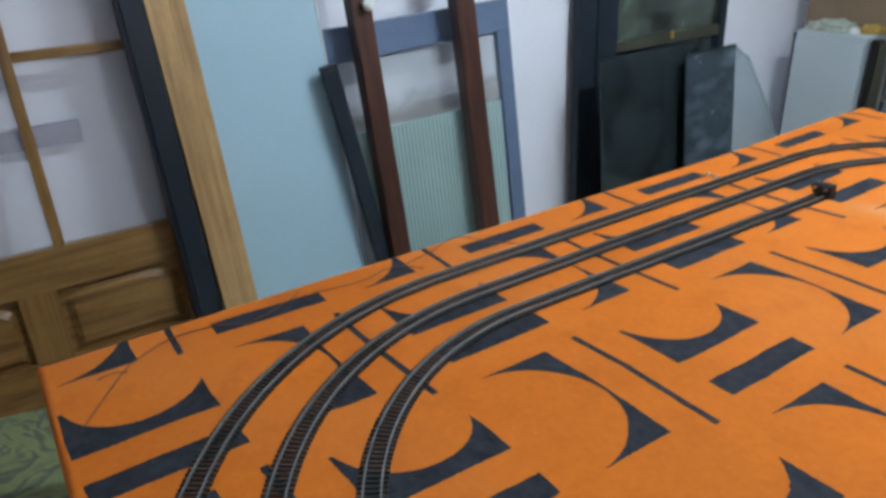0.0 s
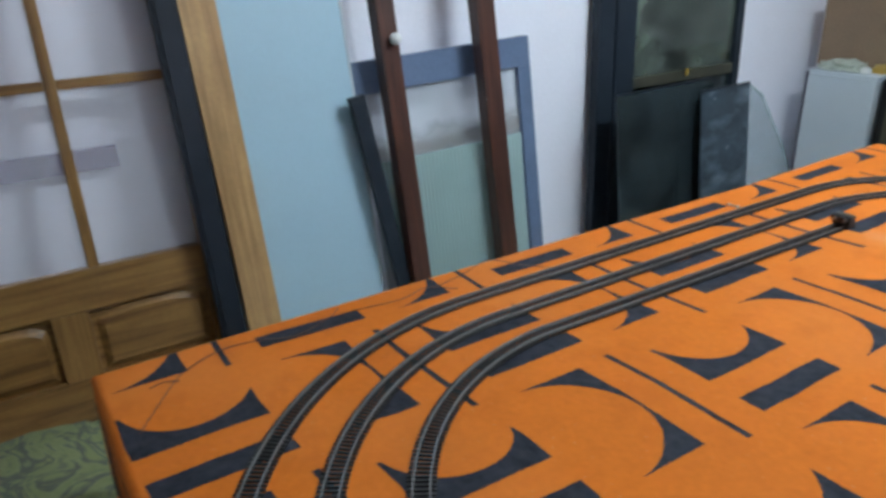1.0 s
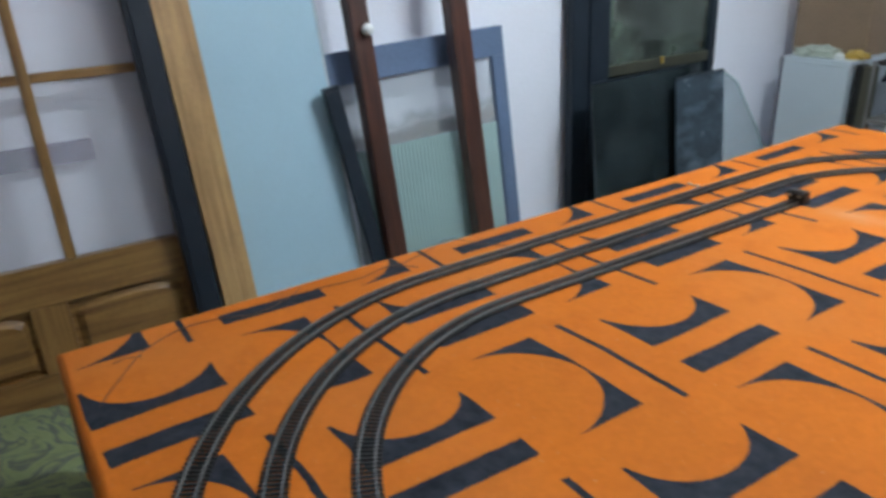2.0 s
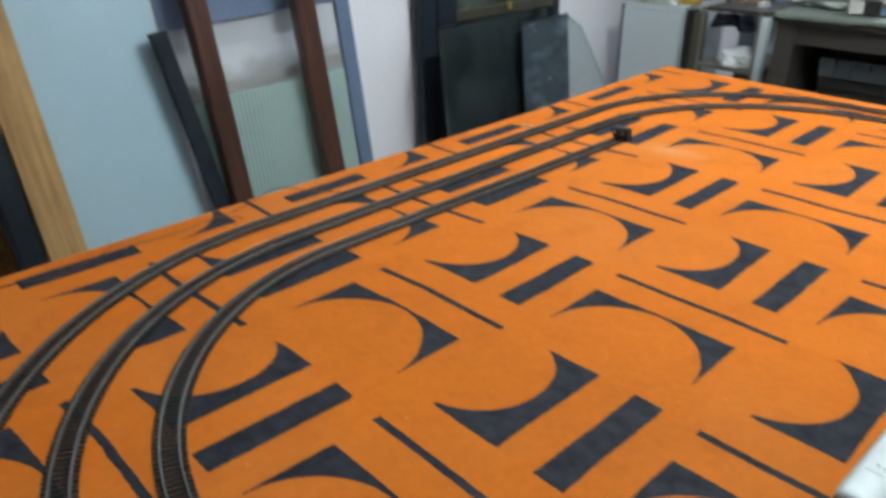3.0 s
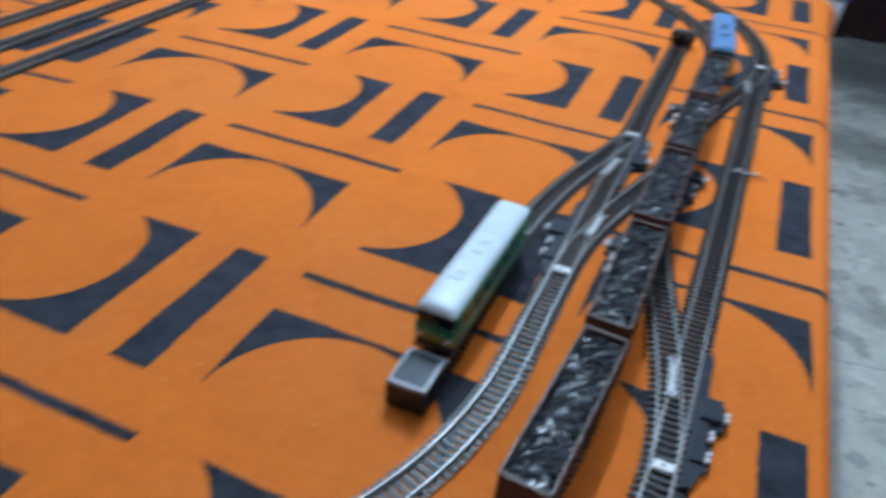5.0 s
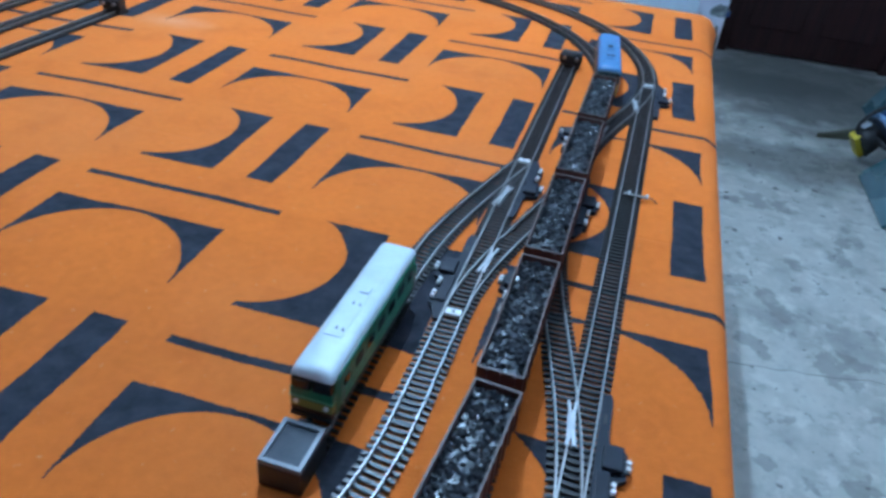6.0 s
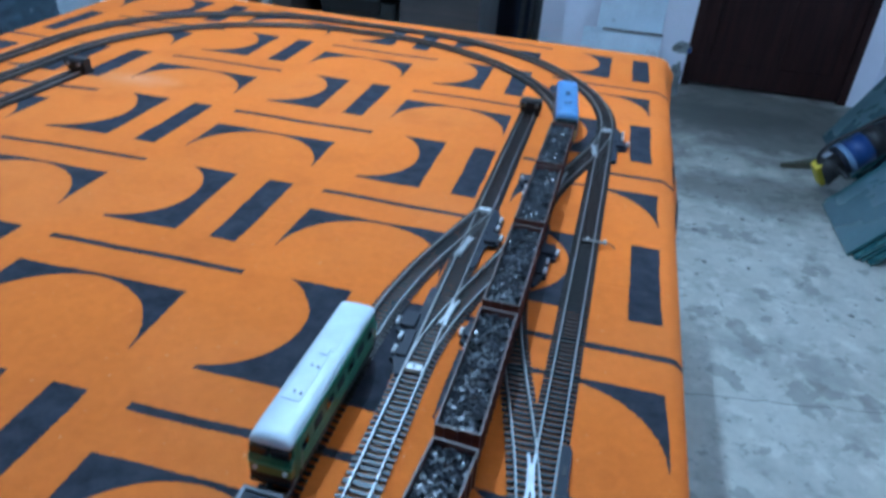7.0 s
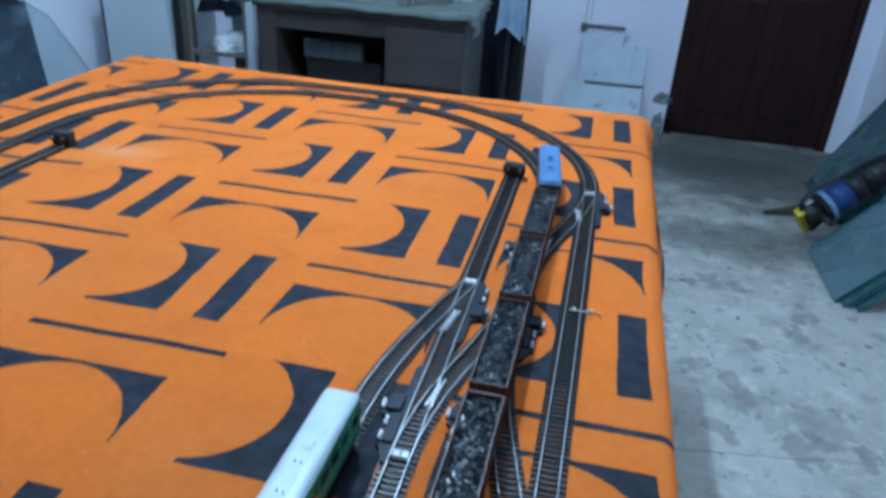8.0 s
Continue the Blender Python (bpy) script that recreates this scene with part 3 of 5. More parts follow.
tube_light = thing("tube_light", pose(TUBE_X, (TUBE_Y0 + TUBE_Y1) / 2, ZC), "lit white tube light hung from the ceiling", "lamp")
half = (TUBE_Y1 - TUBE_Y0) / 2
part("glass_tube", cyl(TUBE_R, 2 * half, pose(0, 0, TUBE_Z - ZC, 90), 16), M_LAMP, tube_light, "glowing white tube")
for sy in (-1, 1):
    part("end_cap", cyl(0.019, 0.05, pose(0, sy * (half + 0.026), TUBE_Z - ZC, 90), 16), M_TIE, tube_light, "", True)
    part("hanger_wire", cyl(0.002, ZC - TUBE_Z - 0.02, pose(0, sy * (half + 0.026), (TUBE_Z - ZC) / 2), 6), M_STEEL, tube_light)

# ---------------------------------------------------------------- things along the west wall
LEAN = 5.5


def lean(y, x=-1.79, tilt=0.0, deg=LEAN):
    """Foot on the floor at x, y; the top rests back towards the west wall."""
    return pose(x, y, 0, tilt, -deg, 0)


leaf = thing("glazed_wooden_door", lean(0.0105, -1.80), "honey coloured wooden door leaf with frosted panes", "door leaf")
for y0, y1 in ((-0.40, -0.30), (0.305, 0.36)):
    part("stile", box(-0.02, 0.02, y0, y1, 0.01, 2.02, 0.003), M_PINE, leaf)
for z0, z1 in ((0.01, 0.235), (0.418, 0.525), (1.90, 2.02)):
    part("rail", box(-0.019, 0.019, -0.30, 0.305, z0, z1, 0.003), M_PINE_H, leaf)
part("mullion", box(-0.018, 0.018, -0.085, 0.003, 0.235, 0.418, 0.003), M_PINE, leaf)
part("muntin", box(-0.016, 0.016, 0.026, 0.052, 0.525, 1.90, 0.004), M_PINE, leaf)
for z in (0.978, 1.43):
    for y0, y1 in ((-0.30, 0.026), (0.052, 0.305)):
        part("muntin", box(-0.0155, 0.0155, y0, y1, z - 0.012, z + 0.012, 0.004), M_PINE_H, leaf)
for z0, z1 in ((0.525, 0.966), (0.990, 1.418), (1.442, 1.90)):
    for y0, y1 in ((-0.30, 0.026), (0.052, 0.305)):
        part("pane", box(-0.003, 0.003, y0, y1, z0, z1), M_FROST, leaf, "frosted glass pane").visible_shadow = False


solid("wall_board", box(-1.985, -1.96, -0.75, 0.175, 0.740, 0.795, 0.003), mat("mauve_painted_board", (0.13, 0.09, 0.17), 0.6), "mauve painted board fixed along the wall", "board")


def arched_panel(y0, y1, z0, z1):
    """Raised panel with a bowed head."""
    bm = bmesh.new()
    mid, half = (y0 + y1) / 2, (y1 - y0) / 2
    out = [(y0, z0), (y1, z0)] + [(mid + half * math.cos(a), z1 - 0.035 + 0.035 * math.sin(a)) for a in [math.pi * k / 10 for k in range(11)]]
    ring = [bm.verts.new((0, y, z)) for y, z in out]
    fc = bm.faces.new(ring)
    ex = bmesh.ops.extrude_face_region(bm, geom=[fc])
    top = [g for g in ex["geom"] if isinstance(g, bmesh.types.BMVert)]
    for w in top:
        w.co = Vector((0.014, mid + (w.co.y - mid) * 0.86, (z0 + z1) / 2 + (w.co.z - (z0 + z1) / 2) * 0.80))
    bmesh.ops.recalc_face_normals(bm, faces=bm.faces)
    return bm


for y0, y1 in ((-0.30, -0.085), (0.003, 0.305)):
    part("panel_field", box(-0.008, -0.001, y0, y1, 0.235, 0.418), M_PINE_H, leaf)
    part("raised_panel", arched_panel(y0 + 0.012, y1 - 0.012, 0.245, 0.410), M_PINE_H, leaf)

post = thing("dark_steel_post", lean(0.403, -1.735, 1.7), "blue black painted post leaning on the wall", "post")
part("bar", box(-0.016, 0.016, -0.077, -0.011, 0.004, 2.05, 0.003), M_BLUEBLACK, post)
part("flange", box(0.016, 0.022, -0.067, -0.021, 0.05, 2.0, 0.002), M_BLUEBLACK, post)

jamb = thing("pine_door_jamb", lean(0.4615, -1.745, 2.4), "honey pine door jamb with a rebate leaning upright", "door jamb")
part("lining", box(-0.02, 0.02, -0.055, 0.0, 0.004, 2.1, 0.003), M_JAMB, jamb)
part("stop", box(-0.035, 0.008, 0.001, 0.042, 0.004, 2.1, 0.004), M_JAMB, jamb)

board = thing("pale_blue_panel", lean(0.610, -1.80, 2.5), "smooth pale blue door panel leaning on the wall", "panel")
part("sheet", box(-0.015, 0.015, -0.20, 0.25, 0.012, 2.05, 0.003), M_PALEPANEL, board)
part("edge_strip", box(-0.017, 0.017, 0.25, 0.257, 0.004, 2.05, 0.001), M_WHITEPANEL, board)

win = thing("blue_grey_window_frame", lean(1.168, -1.815, 2.3), "blue grey painted window frame with cloudy glass leaning on the wall", "window frame")
part("top_rail", box(-0.018, 0.018, -0.297, 0.362, 0.865, 0.962, 0.003), M_BLUEGREY, win)
part("stile", box(-0.018, 0.018, 0.308, 0.362, 0.06, 0.865, 0.003), M_BLUEGREY, win)
part("bottom_rail", box(-0.018, 0.018, -0.29, 0.362, 0.004, 0.06, 0.003), M_BLUEGREY, win)
part("pane", box(-0.003, 0.003, -0.275, 0.308, 0.06, 0.865), smeared_pane(), win, "cloudy glass pane with a brown smear").visible_shadow = False
rib = thing("ribbed_glass_sheet", lean(1.19, -1.775, 1.5), "pale green ribbed glass sheet standing against the frame", "glass sheet")
bm = bmesh.new()
prof = [(0.003 + 0.003 * abs(math.sin(k * math.pi / 8)), -0.29 + 0.54 * k / 312) for k in range(313)]
add_sweep(bm, prof + [(-0.003, 0.25), (-0.003, -0.29)], [(Vector((0, 0, z)), Vector((1, 0, 0)), Vector((0, 1, 0))) for z in (0.003, 0.66)])
bmesh.ops.recalc_face_normals(bm, faces=bm.faces)
part("sheet", bm, M_GREENGLASS, rib)

bat = thing("dark_batten", lean(0.966, -1.735, 8.9), "narrow blue black batten leaning aslant", "batten")
part("bar", box(-0.012, 0.012, -0.046, 0.0, 0.004, 0.867, 0.002), M_BLACKFRAME, bat)
part("cap", box(-0.0125, 0.0125, -0.047, 0.001, 0.867, 0.882, 0.002), M_BLACKFRAME, bat)

for y, knob, tilt, wide in ((0.999, True, 2.9, 0.060), (1.346, False, 2.95, 0.066)):
    pole = thing("redwood_post", lean(y, -1.72, tilt), "dark red stained timber post leaning" + (" with a white knob" if knob else " against the wall"), "post", "leaning timber posts")
    part("shaft", box(-0.025, 0.025, -0.004 - wide, -0.004, 0.004, 1.95, 0.004), M_REDWOOD, pole)
    if knob:
        bm = bmesh.new()
        bmesh.ops.create_uvsphere(bm, u_segments=16, v_segments=10, radius=0.017, matrix=pose(0.045, -0.025, 1.020))
        add_cyl(bm, 0.008, 0.03, pose(0.03, -0.025, 1.020, 0, 90), 12)
        part("knob", bm, M_TIE, pole, "round white knob", True)

M_STAINED = mat("stained_olive_rail", (0.048, 0.046, 0.030), 0.5, var=0.3, scale=14)
dwin = thing("black_glazed_frame", lean(1.75, -1.93, 0, 1.0), "tall black steel window frame with olive tinted glass", "window frame")
for y0, y1 in ((0.100, 0.177), (0.187, 0.289), (0.884, 0.925)):
    part("stile", box(-0.022, 0.022, y0, y1, 0.004, 2.06, 0.003), M_BLACKFRAME, dwin)
for z0, z1 in ((0.004, 0.07), (2.0, 2.06)):
    part("rail", box(-0.02, 0.02, 0.289, 0.884, z0, z1, 0.003), M_BLACKFRAME, dwin)
part("middle_rail", box(-0.02, 0.02, 0.289, 0.884, 0.722, 0.764, 0.003), M_STAINED, dwin, "olive stained middle rail")
part("pane", box(-0.003, 0.003, 0.289, 0.884, 0.764, 2.0), M_OLIVEGLASS, dwin, "olive tinted glass pane")
part("stile_web", box(-0.012, 0.012, 0.177, 0.187, 0.004, 2.05), M_BLACKFRAME, dwin)
part("lower_pane", box(-0.003, 0.003, 0.289, 0.884, 0.07, 0.722), M_DARKGLASS, dwin, "dark glass pane")
part("brass_catch", box(0.02, 0.030, 0.583, 0.596, 0.742, 0.772, 0.003), M_GOLD, dwin, "small brass catch")
dpan = thing("dark_glass_sheet", lean(2.07, -1.70, 0.8), "near black tinted glass sheet leaning against the frame", "glass sheet")
part("sheet", box(-0.004, 0.004, -0.26, 0.25, 0.003, 0.752), M_DARKGLASS, dpan)
part("edge", box(-0.0045, 0.0045, -0.26, 0.25, 0.752, 0.757), M_BLUEBLACK, dpan)
dust = thing("dusty_glass_sheet", lean(2.32, -1.64, 0.6), "dusty blue grey glass sheet with a black edge", "glass sheet")
part("sheet", box(-0.004, 0.004, -0.135, 0.145, 0.003, 0.725), dusty_sheet(), dust)
part("edge", box(-0.005, 0.005, -0.135, 0.145, 0.725, 0.733), M_BLACKFRAME, dust)
# broken corner pane with a slanting edge
bm = bmesh.new()
for x in (-0.003, 0.003):
    bm.faces.new([bm.verts.new((x, y, z)) for y, z in ((-0.16, 0.003), (0.29, 0.003), (0.215, 0.31), (0.160, 0.42), (0.0, 0.66), (-0.09, 0.715), (-0.16, 0.72))])
bmesh.ops.bridge_loops(bm, edges=bm.edges)
bmesh.ops.recalc_face_normals(bm, faces=bm.faces)
cut = thing("broken_glass_sheet", lean(2.60, -1.68, 0.0), "clear glass offcut with a slanting broken edge", "glass sheet")
part("sheet", bm, M_CLEAR, cut)
for p, q in (((0.29, 0.003), (0.215, 0.31)), ((0.215, 0.31), (0.160, 0.42)), ((0.160, 0.42), (0.0, 0.66)), ((0.0, 0.66), (-0.09, 0.715))):
    part("cut_edge", tube([(0, p[0], p[1]), (0, q[0], q[1])], 0.0035, 6), M_GREENGLASS, cut, "pale green cut edge")

# ---------------------------------------------------------------- cabinet, shelf and desk at the north end
cab = thing("white_cabinet", pose(-1.68, 3.24, 0), "white laminate cabinet with a dark edge", "cabinet")
part("body", box(-0.150, 0.150, -0.17, 0.22, 0.03, 0.679, 0.003), M_WHITEPANEL, cab)
part("front", box(-0.150, 0.150, -0.192, -0.172, 0.04, 0.679, 0.002), M_WHITEPANEL, cab)
part("top", box(-0.150, 0.156, -0.19, 0.23, 0.680, 0.705, 0.003), M_WHITEPANEL, cab)
part("plinth", box(-0.14, 0.14, -0.15, 0.2, 0, 0.03), M_BLACK, cab)
part("side_post", box(0.172, 0.203, -0.18, -0.13, 0, 0.695, 0.004), M_BLACK, cab, "dark worn corner post")
part("side_strip", box(0.204, 0.248, -0.178, -0.132, 0, 0.690, 0.004), mat("dull_olive_board", (0.085, 0.078, 0.052), 0.7), cab, "dull olive board")
part("edge_band", box(-0.163, -0.152, -0.192, -0.150, 0.02, 0.695, 0.002), mat("dark_mauve_edging", (0.07, 0.06, 0.09), 0.5), cab, "dark edging strip")
cbox = thing("cardboard_box", pose(-1.72, 3.31, 0.705), "brown cardboard box with taped flaps", "box")
part("carton", box(-0.17, 0.17, -0.11, 0.11, 0, 0.30, 0.004), M_CARD, cbox)
part("flap", box(-0.168, 0.168, -0.004, 0.108, 0.301, 0.305), M_CARD, cbox)

rack = thing("open_shelf", pose(-1.295, 3.27, 0), "dark metal open shelf filled with clutter", "shelf")
for x in (-0.130, 0.118):
    for y in (-0.24, 0.2):
        part("upright", box(x, x + 0.012, y, y + 0.012, 0, 0.72), M_CRATE, rack)
for z in (0.12, 0.465, 0.70):
    part("shelf_board", box(-0.130, 0.130, -0.225 if z < 0.6 else -0.20, 0.20, z, z + 0.018), M_CRATE if z < 0.6 else M_DESK, rack)
part("back_panel", box(-0.130, 0.130, 0.150, 0.158, 0.484, 0.699), M_PALEPANEL, rack)
part("lower_back", box(-0.130, 0.130, 0.150, 0.158, 0.139, 0.464), M_DESK, rack)
part("corner_trim", box(0.132, 0.165, -0.24, -0.205, 0, 0.70, 0.003), M_WHITEPANEL, rack, "pale corner trim")


def crumpled(r, seed, squash=0.5, amount=0.35, sub=3):
    bm = bmesh.new()
    bmesh.ops.create_icosphere(bm, subdivisions=sub, radius=r)
    for w in bm.verts:
        n = noise.noise(w.co * (3.2 / r) * 0.6 + Vector((seed, 0, 0))) + 0.5 * noise.noise(w.co * (7 / r) * 0.5 + Vector((0, seed, 0)))
        w.co *= 1 + amount * n
        w.co.z = max(w.co.z * squash, -r * 0.3)
    low = min(w.co.z for w in bm.verts)
    bmesh.ops.translate(bm, vec=(0, 0, -low), verts=bm.verts)
    return bm


def stretched(bm, sx, sy, sz):
    bmesh.ops.scale(bm, vec=(sx, sy, sz), verts=bm.verts)
    return bm


solid("plastic_package", stretched(crumpled(0.055, 6.3, 0.55, 0.45, 4), 1.9, 1.0, 0.9), mat("cloudy_plastic_wrap", (0.46, 0.50, 0.42), 0.3, var=0.3, scale=30), "crumpled cloudy plastic package on the cabinet", "package", m=pose(-1.715, 3.12, 0.705))
solid("foam_ball", stretched(crumpled(0.022, 1.2, 0.9, 0.15), 1, 1, 1), M_TIE, "small round white foam ball on the cabinet", "ball", m=pose(-1.605, 3.10, 0.705), smooth=True)
solid("yellow_wrapper", stretched(crumpled(0.034, 9.7, 0.8, 0.4), 1.5, 1, 1), M_GOLD, "crumpled yellow wrapper on the cabinet", "wrapper", m=pose(-1.558, 3.15, 0.705))
solid("pale_bundle", stretched(crumpled(0.06, 4.4, 0.6, 0.4, 4), 1.6, 1, 1), M_RAG, "pale crumpled bundle among the bench clutter", "bundle", m=pose(-0.91, 2.98, 0.7795))
solid("plastic_bag", stretched(crumpled(0.095, 3.1, 0.6), 1.0, 1.0, 0.85), M_BAG, "crumpled white plastic bag lying on a shelf", "bag", m=pose(-1.275, 3.13, 0.483))
solid("dark_bundle", crumpled(0.09, 8.4, 0.5), M_BLACK, "dark bundle of rags on the lower shelf", "rags", m=pose(-1.295, 3.20, 0.138))

desk = thing("old_desk", pose(-0.595, 3.06, 0), "old dark brown wooden desk with a kneehole", "desk")
part("top", box(-0.415, 0.405, -0.28, 0.20, 0.735, 0.765, 0.003), M_DESK, desk)
part("left_side", box(-0.405, -0.335, -0.26, 0.18, 0, 0.735, 0.002), M_DESK, desk)
part("pedestal", box(0.095, 0.395, -0.26, 0.18, 0.02, 0.735, 0.003), M_DESK, desk)
part("apron", box(-0.335, 0.095, -0.25, -0.22, 0.660, 0.735, 0.002), M_DESK, desk)
part("back", box(-0.335, 0.095, 0.15, 0.17, 0.06, 0.735, 0.002), M_DESK, desk)
for z in (0.06, 0.28, 0.50):
    part("drawer", box(0.105, 0.393, -0.272, -0.262, z, z + 0.20, 0.003), M_DESK, desk)
M_SLAT = mat("slate_grey_board", (0.052, 0.060, 0.070), 0.6, var=0.2)
crate = thing("tool_crate", pose(-0.79, 3.00, 0), "grey slatted crate under the desk", "crate")
for k in range(4):
    part("slat", box(-0.06 + k * 0.0595, -0.003 + k * 0.0595, -0.12, -0.10, 0.545, 0.612, 0.002), M_SLAT, crate)
part("bottom", box(-0.06, 0.24, -0.085, 0.14, 0, 0.535, 0.003), M_BLACK, crate)
part("front", box(-0.05, 0.23, -0.092, -0.087, 0.30, 0.42), M_CRATE, crate)
part("top_rail", box(-0.06, 0.18, -0.099, -0.085, 0.50, 0.61, 0.002), M_BLACK, crate)
hs = thing("hand_saw", pose(-0.87, 2.94, 0.20, 0, 10, 20), "old hand saw propped under the desk", "saw")
part("handle", tube(bend([(0, 0, 0.33), (0.026, 0, 0.365), (0.008, 0, 0.40), (-0.026, 0, 0.38), (-0.012, 0, 0.335)]), 0.007), M_DESK, hs)
part("blade", box(-0.03, 0.03, -0.001, 0.001, 0.02, 0.31), M_STEEL, hs)


def draped(x0, x1, y0, y1, z, drop, seed):
    """A cloth over a board's top with a wavy hem hanging at the front and right."""
    bm = bmesh.new()
    nx, ny = 40, 26
    grid = {}
    for i in range(nx + 1):
        for j in range(ny + 1):
            x, y = x0 + (x1 - x0 + drop) * i / nx, y0 - drop + (y1 - y0 + drop) * j / ny
            zz = z + 0.004 * noise.noise(Vector((x * 14, y * 14, seed)))
            wave = 0.010 * math.sin(x * 46 + seed) + 0.008 * math.sin(x * 19)
            if y < y0:
                zz -= (y0 - y) * (1 + 0.35 * noise.noise(Vector((x * 5, 0, seed))))
                y = y0 - 0.006 - abs(wave) * (y0 - y) / drop
            if x > x1:
                zz -= x - x1
                x = x1 + 0.006 + 0.012 * abs(math.sin(y * 40))
            grid[i, j] = bm.verts.new((x, y, zz))
    for i in range(nx):
        for j in range(ny):
            bm.faces.new((grid[i, j], grid[i + 1, j], grid[i + 1, j + 1], grid[i, j + 1]))
    bmesh.ops.solidify(bm, geom=bm.faces, thickness=0.002)
    return bm


solid("desk_cloth", draped(-1.01, -0.192, 2.78, 3.26, 0.7725, 0.020, 2.0), M_RAG, "pale green cloth spread over the desk with a hanging hem", "cloth", smooth=True)
random.seed(11)
for k in range(34):
    x, y = (random.uniform(-0.97, -0.22), random.uniform(2.84, 3.22)) if k % 4 else (random.uniform(-1.40, -1.19), random.uniform(3.10, 3.42))
    a, b, h = random.uniform(0.03, 0.08), random.uniform(0.02, 0.06), random.uniform(0.012, 0.05)
    m = random.choice((M_PAPER, M_CRATE, M_BAG, M_STEEL, M_CARD, M_BLUECLOTH, M_BLACK))
    solid("clutter_box", box(-a / 2, a / 2, -b / 2, b / 2, 0, h, 0.002), m, "small box among bench clutter", "clutter", "bench clutter", m=pose(x, y, 0.7795 if k % 4 else 0.7185, 0, 0, random.uniform(0, 180)))
for k in range(9):
    x, y = random.uniform(-0.93, -0.72), random.uniform(2.86, 3.04)
    solid("offcut", tube([(-0.12, 0, 0), (0, 0.006, 0.004), (0.13, 0, 0.0)], random.uniform(0.005, 0.009), 6), random.choice((M_CRATE, M_STEEL, M_TABLEWOOD)), "thin offcut on the bench", "offcut", "bench clutter", m=pose(x, y, 0.784 + 0.005 * k, 0, 0, random.uniform(-40, 40)))


def hanging(w, h, seed, fold=0.03):
    bm = bmesh.new()
    g = {}
    for i in range(13):
        for j in range(19):
            u, q = i / 12, j / 18
            g[i, j] = bm.verts.new(((u - 0.5) * w * (0.7 + 0.3 * q), fold * math.sin(u * 11 + seed) * (0.4 + q) + 0.01 * noise.noise(Vector((u * 4, q * 5, seed))), -q * h * (1 - 0.08 * math.sin(u * 5))))
    for i in range(12):
        for j in range(18):
            bm.faces.new((g[i, j], g[i + 1, j], g[i + 1, j + 1], g[i, j + 1]))
    bmesh.ops.solidify(bm, geom=bm.faces, thickness=0.003)
    return bm


solid("hanging_shirt", hanging(0.135, 0.39, 5.3, 0.012), M_SHIRT, "faded blue shirt hanging on a hook beside the desk", "shirt", m=pose(-0.108, 3.435, 0.99), smooth=True)
bm = bmesh.new()          # rag: a flap over the desk's end, drawn out to a point near the corner
g = {}
for i in range(21):
    for j in range(13):
        u, q = i / 20, j / 12
        deep = 0.06 * max(0.0, 1 - abs(u - 0.22) / 0.30) + 0.055 * math.sin(math.pi * min(1.0, u * 0.9 + 0.08)) ** 0.6
        g[i, j] = bm.verts.new((-0.172 + 0.010 * math.sin(u * 24) * q - 0.05 * max(0, 1 - q * 4), 2.765 + 0.40 * u, 0.785 - 0.006 * max(0, 1 - q * 4) - q * deep))
for i in range(20):
    for j in range(12):
        bm.faces.new((g[i, j], g[i + 1, j], g[i + 1, j + 1], g[i, j + 1]))
bmesh.ops.solidify(bm, geom=bm.faces, thickness=0.002)
solid("corner_rag", bm, M_RAG, "pale green rag hanging over the end of the desk", "rag", smooth=True)
hook = solid("coat_hook_rail", box(-0.14, 0.03, 3.47, 3.50, 0.98, 1.0, 0.003), M_CRATE, "short rail with hooks on a post", "hook rail")
stand = thing("coat_stand", pose(-0.055, 3.50, 0), "dark post that carries the hook rail", "coat stand")
part("post", box(-0.012, 0.012, 0.002, 0.026, 0.01, 1.0, 0.002), M_BLACK, stand)
part("base", box(-0.12, 0.12, -0.10, 0.12, 0, 0.012, 0.003), M_BLACK, stand)
solid("dark_rag", hanging(0.22, 0.06, 2.6), M_COAT, "dark rag hanging from the top of the open shelf", "rag", m=pose(-1.295, 3.055, 0.700), smooth=True)
solid("dark_coat", hanging(0.27, 0.76, 4.1), M_COAT, "dark navy coat hanging below the hook rail", "coat", m=pose(-0.165, 3.53, 0.80), smooth=True)
for x, y in ((-0.125, 3.42), (-0.085, 3.44), (-0.06, 3.41)):
    solid("black_rod", tube([(0, 0, 0.012), (0.004, 0.02, 0.30), (0.006, 0.035, 0.60)], 0.010), M_BLACK, "black rod standing beside the desk", "rod", "black rods", m=pose(x, y, 0.0))

for x, y, w, h, d, turn in ((0.410, 4.205, 0.27, 0.46, 7.0, 2.0), (0.333, 4.165, 0.265, 0.532, 7.0, -1.5), (0.340, 4.10, 0.41, 0.278, 12.0, 1.0)):
    sh = thing("metal_sheet", pose(x, y, 0, -d, 0, turn), "bright galvanized metal sheet leaning on the wall", "metal sheet", "galvanized sheets")
    part("plate", box(-w / 2, w / 2, -0.002, 0.002, 0, h), M_GALV, sh)
    part("folded_edge", box(-w / 2, w / 2, -0.008, -0.0025, h - 0.010, h), M_GALV, sh)
    if h < 0.4:
        part("edge_strip", box(-w / 2 + 0.10, w / 2, -0.016, -0.0085, h - 0.009, h + 0.004, 0.001), M_CRATE, sh, "dark strip along the top edge")
hang = thing("clip_bar", pose(0.293, Y1 - 0.012, 0), "dark clip bar hung on two cords from a nail", "clip bar")
part("bar", box(-0.115, 0.115, -0.007, 0.007, 0.536, 0.551, 0.002), M_CRATE, hang)
